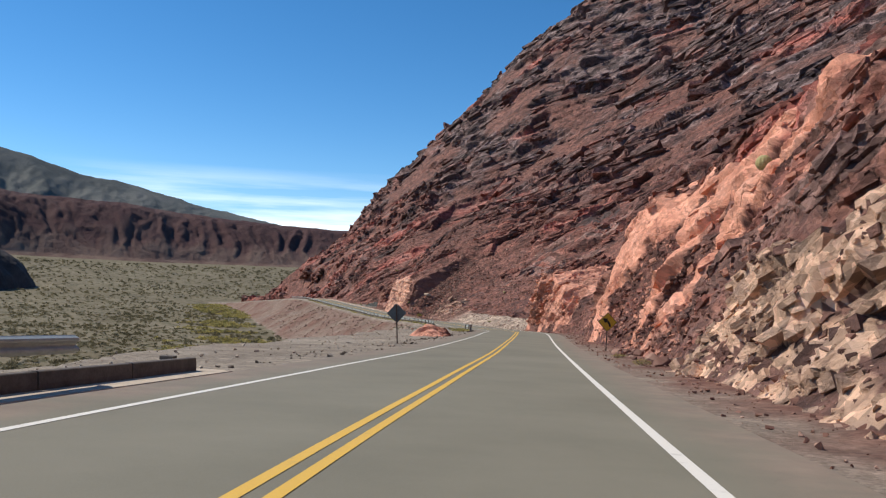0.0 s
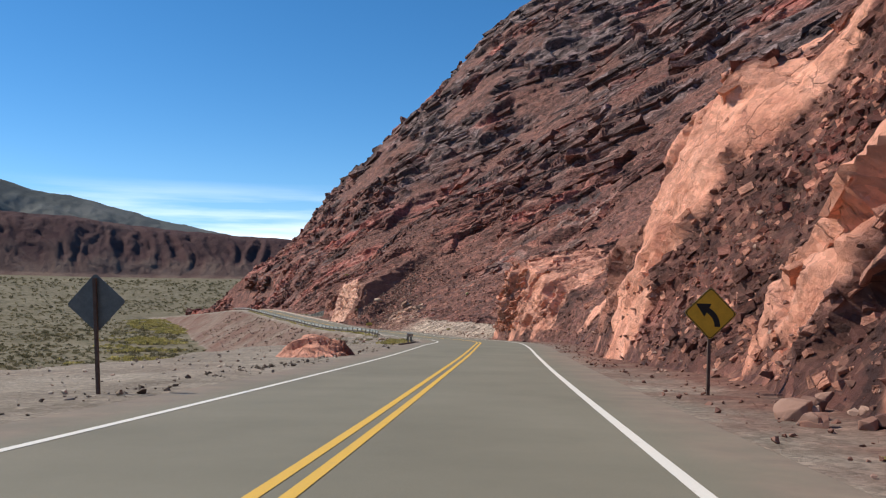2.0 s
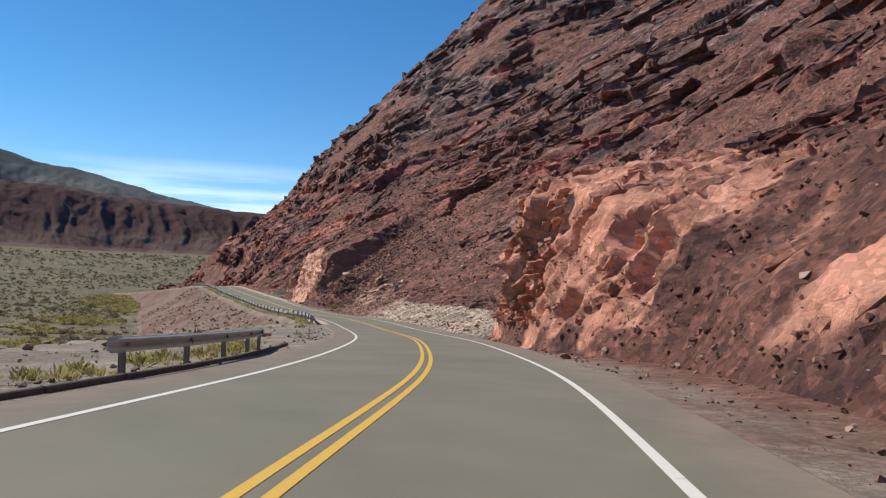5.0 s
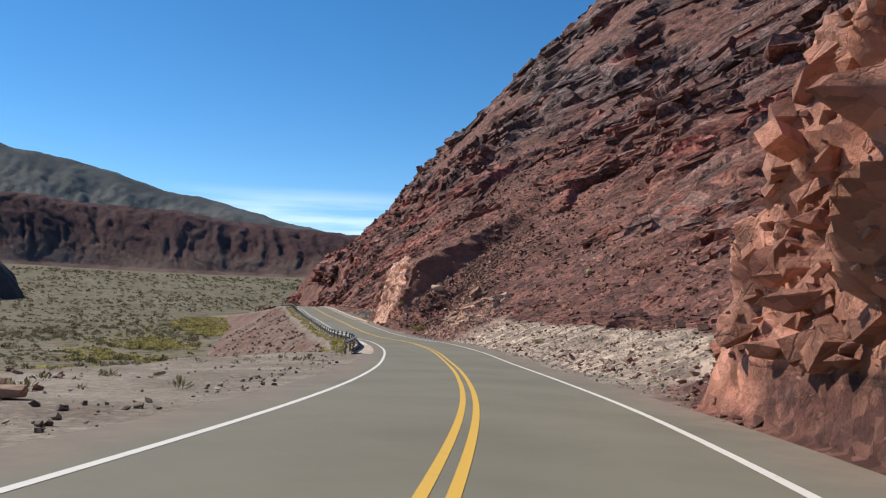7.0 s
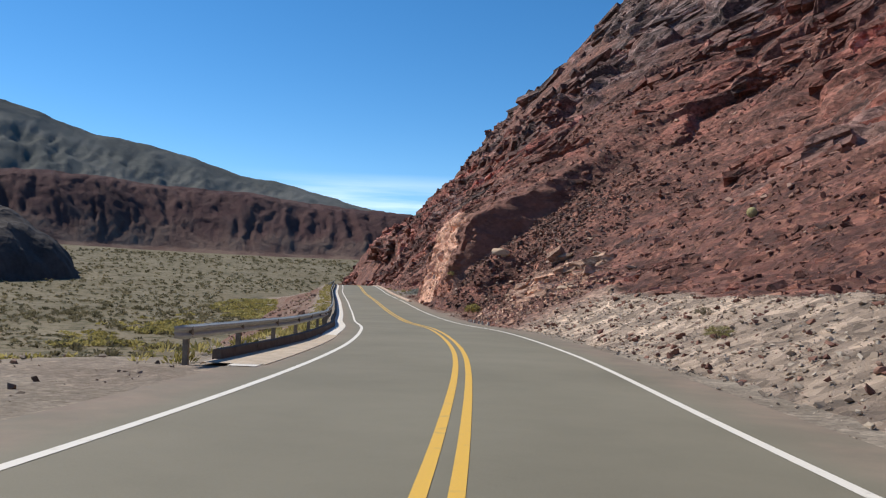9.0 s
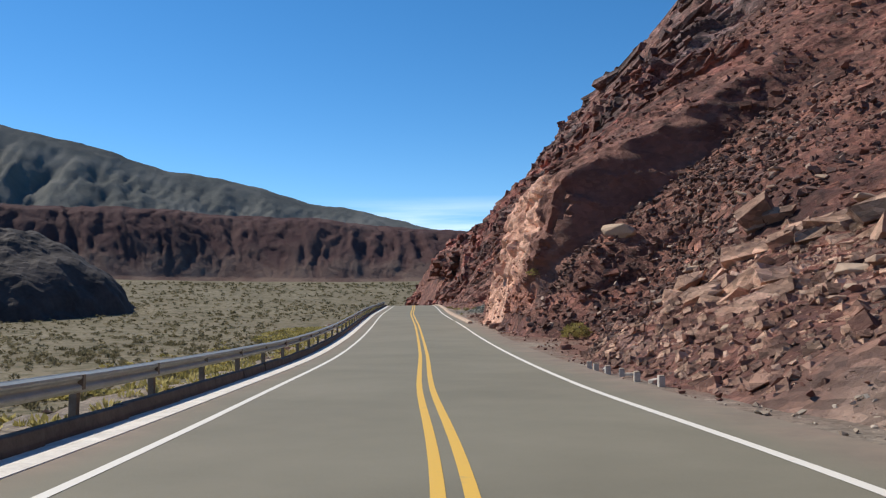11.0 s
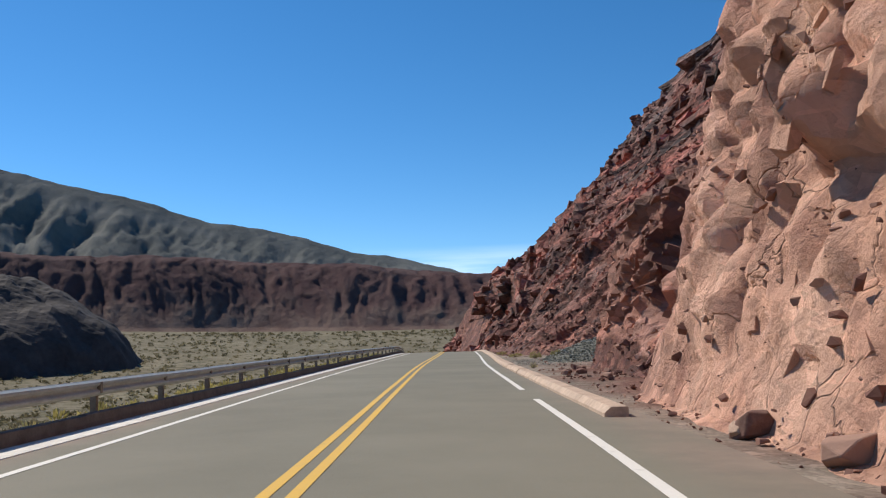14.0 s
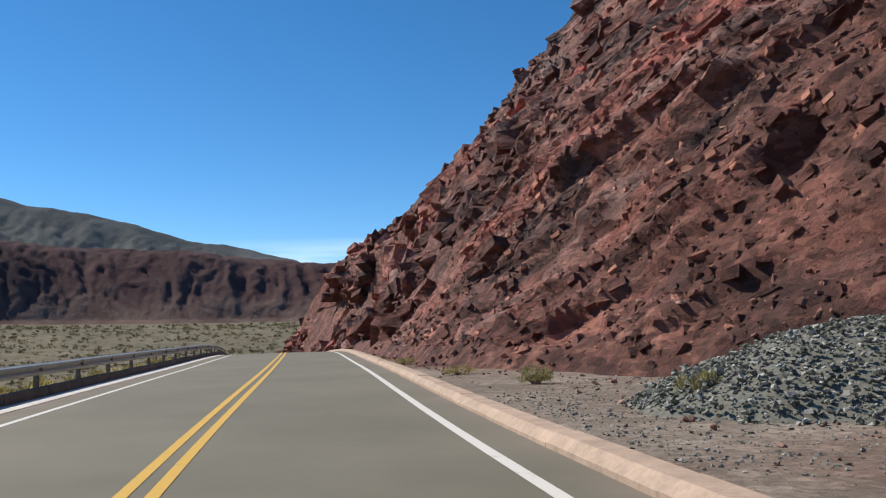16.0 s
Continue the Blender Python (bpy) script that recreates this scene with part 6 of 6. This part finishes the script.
x, y, r = scatter(16000, 8, 100, 25, 640, 0.8)
far_enough = near_road(x, y) > 27
x, y, r = x[far_enough], y[far_enough], r[far_enough]
patch = fbm(np.stack([x, y, 0 * x], 1), 45, 3)
keep = nrg.uniform(-0.7, 0.5, len(x)) < patch
x, y, r = x[keep], y[keep], r[keep]
size = nrg.uniform(0.3, 0.95, len(x)) * (1 + r / 420)
blades(np.stack([x, y, ground_at(x, y)], 1), size, size * nrg.uniform(0.8, 1.2, len(x)), 10, 0.34, nrg.uniform(0.1, 0.85, len(x)), "valley_scrub", SCRUB,
       "low grey-green scrub over the valley floor", "scrub")
# more scrub to the south-west, seen from the first stretch
bx, by = nrg.uniform(-260, -35, 5200), nrg.uniform(-60, 190, 5200)
ok = (near_road(bx, by) > 27)
bx, by = bx[ok], by[ok]
size = nrg.uniform(0.4, 1.1, len(bx))
blades(np.stack([bx, by, ground_at(bx, by)], 1), size, size * nrg.uniform(0.6, 0.9, len(bx)), 15, 0.30, nrg.uniform(0.1, 0.8, len(bx)), "valley_scrub", SCRUB,
       "low grey-green scrub over the valley floor", "scrub")
# taller dark bushes on the near valley floor
bx, by = nrg.uniform(-190, -32, 5200), nrg.uniform(-60, 300, 5200)
ok = (near_road(bx, by) > 24) & (fbm(np.stack([bx, by, 0 * bx], 1), 16, 3) > 0.05)
bx, by = bx[ok], by[ok]
size = nrg.uniform(0.5, 1.3, len(bx))
blades(np.stack([bx, by, ground_at(bx, by)], 1), size, size * nrg.uniform(0.9, 1.3, len(bx)), 30, 0.15, nrg.uniform(0.1, 0.7, len(bx)), "dark_scrub", SCRUB,
       "taller olive-brown bushes on the near valley floor", "scrub")
# a yellow belt along the foot of the embankment
gu = nrg.uniform(0, 1, 2600)
gy = 60 + 300 * gu
gx = np.interp(gy, [60, 150, 200, 281, 360], [-64, -84, -100, -124, -160]) + nrg.normal(0, 1, 2600) * 6
gp = np.stack([gx, gy, 0 * gx], 1)
gs = gu
wave = fbm(np.stack([gp[:, 0], gp[:, 1], 0 * gs], 1), 14, 3)
gp = gp[wave > -0.02]
size = nrg.uniform(0.6, 1.7, len(gp))
gp[:, 2] = ground_at(gp[:, 0], gp[:, 1])
blades(gp, size, size * nrg.uniform(0.6, 0.9, len(gp)), 26, 0.16, nrg.uniform(0.2, 0.9, len(gp)), "yellow_scrub", GOLD, "yellow-green rabbitbrush belt below the embankment", "scrub")
# dry tufts on the verge
ti, tj = nrg.randint(0, len(V_S), 1500), nrg.randint(6, 60, 1500)
ok = (V_S[ti] > 0) & (V_S[ti] < 345) & ((V_S[ti] < 30) | (V_S[ti] > 92)) & (fbm(V_P[ti, tj], 7, 3) > 0.0)
tp = V_P[ti[ok], tj[ok]]
size = nrg.uniform(0.12, 0.42, len(tp))
blades(tp, size, size * 1.0, 30, 0.10, nrg.uniform(0.2, 1.0, len(tp)), "dry_tufts", SCRUB, "dry grass tufts on the gravelly verge", "grass")
rs = np.concatenate([nrg.uniform(93, 122, 130), nrg.uniform(172, 330, 420)])
rp = along(rs, np.where(rs < 125, RAIL2(rs), RAIL3(rs)) - nrg.uniform(0.15, 1.7, len(rs)), -0.1)
size = nrg.uniform(0.12, 0.38, len(rp))
blades(rp, size, size * 1.1, 34, 0.09, nrg.uniform(0.1, 1.0, len(rp)), "rail_grass", GOLD, "yellow-green grass behind the guardrail", "grass")


def bush(p, radius, high, label, mat=GREEN, count=420):
    top = empty("bush", pose(*p), label=label, category="bush", group="roadside bushes")
    bm = bmesh.new()
    for _ in range(26):
        a, q = rng.uniform(0, 2 * math.pi), rng.uniform(0.2, 0.9)
        tip = Vector((math.cos(a) * radius * q, math.sin(a) * radius * q, high * rng.uniform(0.5, 0.95)))
        root = Vector((math.cos(a) * 0.05, math.sin(a) * 0.05, -0.06))
        axis = (tip - root).normalized()
        u = axis.orthogonal().normalized()
        w = axis.cross(u)
        ring0 = [bm.verts.new(root + (u * math.cos(t) + w * math.sin(t)) * 0.012) for t in (0, 2.09, 4.19)]
        ring1 = [bm.verts.new(tip + (u * math.cos(t) + w * math.sin(t)) * 0.003) for t in (0, 2.09, 4.19)]
        for k in range(3):
            bm.faces.new((ring0[k - 1], ring0[k], ring1[k], ring1[k - 1]))
    part("stems", bm, TWIG, top, "dry twiggy stems")
    tufts = 70
    ang = nrg.uniform(0, 2 * np.pi, tufts)
    out = np.sqrt(nrg.uniform(0, 1, tufts))
    level = nrg.uniform(0.05, 0.85, tufts) * np.sqrt(np.clip(1 - (0.9 * out) ** 2, 0, 1))
    mids = np.stack([np.cos(ang) * out * radius * 0.85, np.sin(ang) * out * radius * 0.85, level * high], 1)
    blades(mids, np.full(tufts, radius * 0.26), np.full(tufts, high * 0.26), max(8, 2 * count // tufts), 0.07, nrg.uniform(0.2, 0.9, tufts), "foliage", mat, "", "", parent=top)


bush(on_shoulder(234.3, 8.5), 0.9, 0.95, "dry tan-olive bush at the edge of the red shoulder", GOLD, 1500)
bush(on_shoulder(291.1, 7.7), 0.42, 0.8, "dusty green bush beside the gravel heap", OLIVE, 1500)
bush(on_shoulder(298.5, 7.2), 0.5, 0.55, "dry olive bush at the foot of the slope", OLIVE, 900)
bush(on_shoulder(303.5, 5.9), 0.6, 0.35, "straw-coloured low bush behind the kerb", GOLD, 500)
bush(on_shoulder(312.0, 5.4), 0.6, 0.35, "straw-coloured low bush behind the kerb", GOLD, 500)
bush(on_shoulder(282.0, 5.6), 0.22, 0.3, "small dry bush behind the kerb", GOLD, 260)
bush(on_shoulder(178.0, 7.6), 0.5, 0.4, "small green bush on the gravel bank", OLIVE, 900)
bush(on_shoulder(183.5, 9.0), 0.4, 0.3, "small brown bush on the gravel bank", SCRUB, 400)
bush(on_rock(241.0, 7.2), 0.5, 0.5, "yellow-green bush on a ledge below the overhang", GOLD, 700)
bush(on_rock(160.0, 15.5), 0.6, 0.5, "dark dry bush at the top of the gravel bank", SCRUB, 500)
bush(on_rock(299, 20), 0.8, 0.7, "olive bush high on the talus slope", OLIVE, 900)
bush(on_shoulder(35.0, 6.6), 0.45, 0.3, "straw-coloured tuft on the shoulder", GOLD, 400)
bush(on_shoulder(42.5, 6.2), 0.4, 0.25, "straw-coloured tuft on the shoulder", GOLD, 400)


# ---- cushion cactus ----
def cactus(p, size, label):
    top = empty("cactus", pose(*p), label=label, category="cactus", group="barrel cacti")
    n, m = 40, 16
    verts = []
    for i in range(n):
        a = 2 * math.pi * i / n
        rib = 1 + 0.07 * math.cos(a * 13)
        for j in range(m):
            t = math.pi * (0.02 + 0.86 * j / (m - 1))
            verts.append((math.sin(t) * math.cos(a) * rib * size, math.sin(t) * math.sin(a) * rib * size, (math.cos(t) + 0.75) * size * 1.05))
    faces = [(i * m + j, ((i + 1) % n) * m + j, ((i + 1) % n) * m + j + 1, i * m + j + 1) for i in range(n) for j in range(m - 1)]
    ob = new("body", mesh_from("body", verts, faces, CACTUS, True))
    ob.parent = top
    sp = nrg.normal(0, 1, (260, 3))
    sp /= np.linalg.norm(sp, axis=1)[:, None]
    c = sp * size * 0.98 + (0, 0, 0.78 * size)
    blades(c, np.full(260, size * 0.18), np.full(260, size * 0.16), 3, 0.1, np.full(260, 0.9), "spines", GOLD, "", "", parent=top)


CACTUS = plain("ribbed_cactus_skin", (0.36, 0.31, 0.14), 0.8, var=0.3, scale=9)
cactus(on_rock(41.4, 13.4), 0.38, "yellow-green barrel cactus on the salmon rock")
cactus(on_rock(203.2, 20.8), 0.32, "pale yellow-green barrel cactus on the red slope")
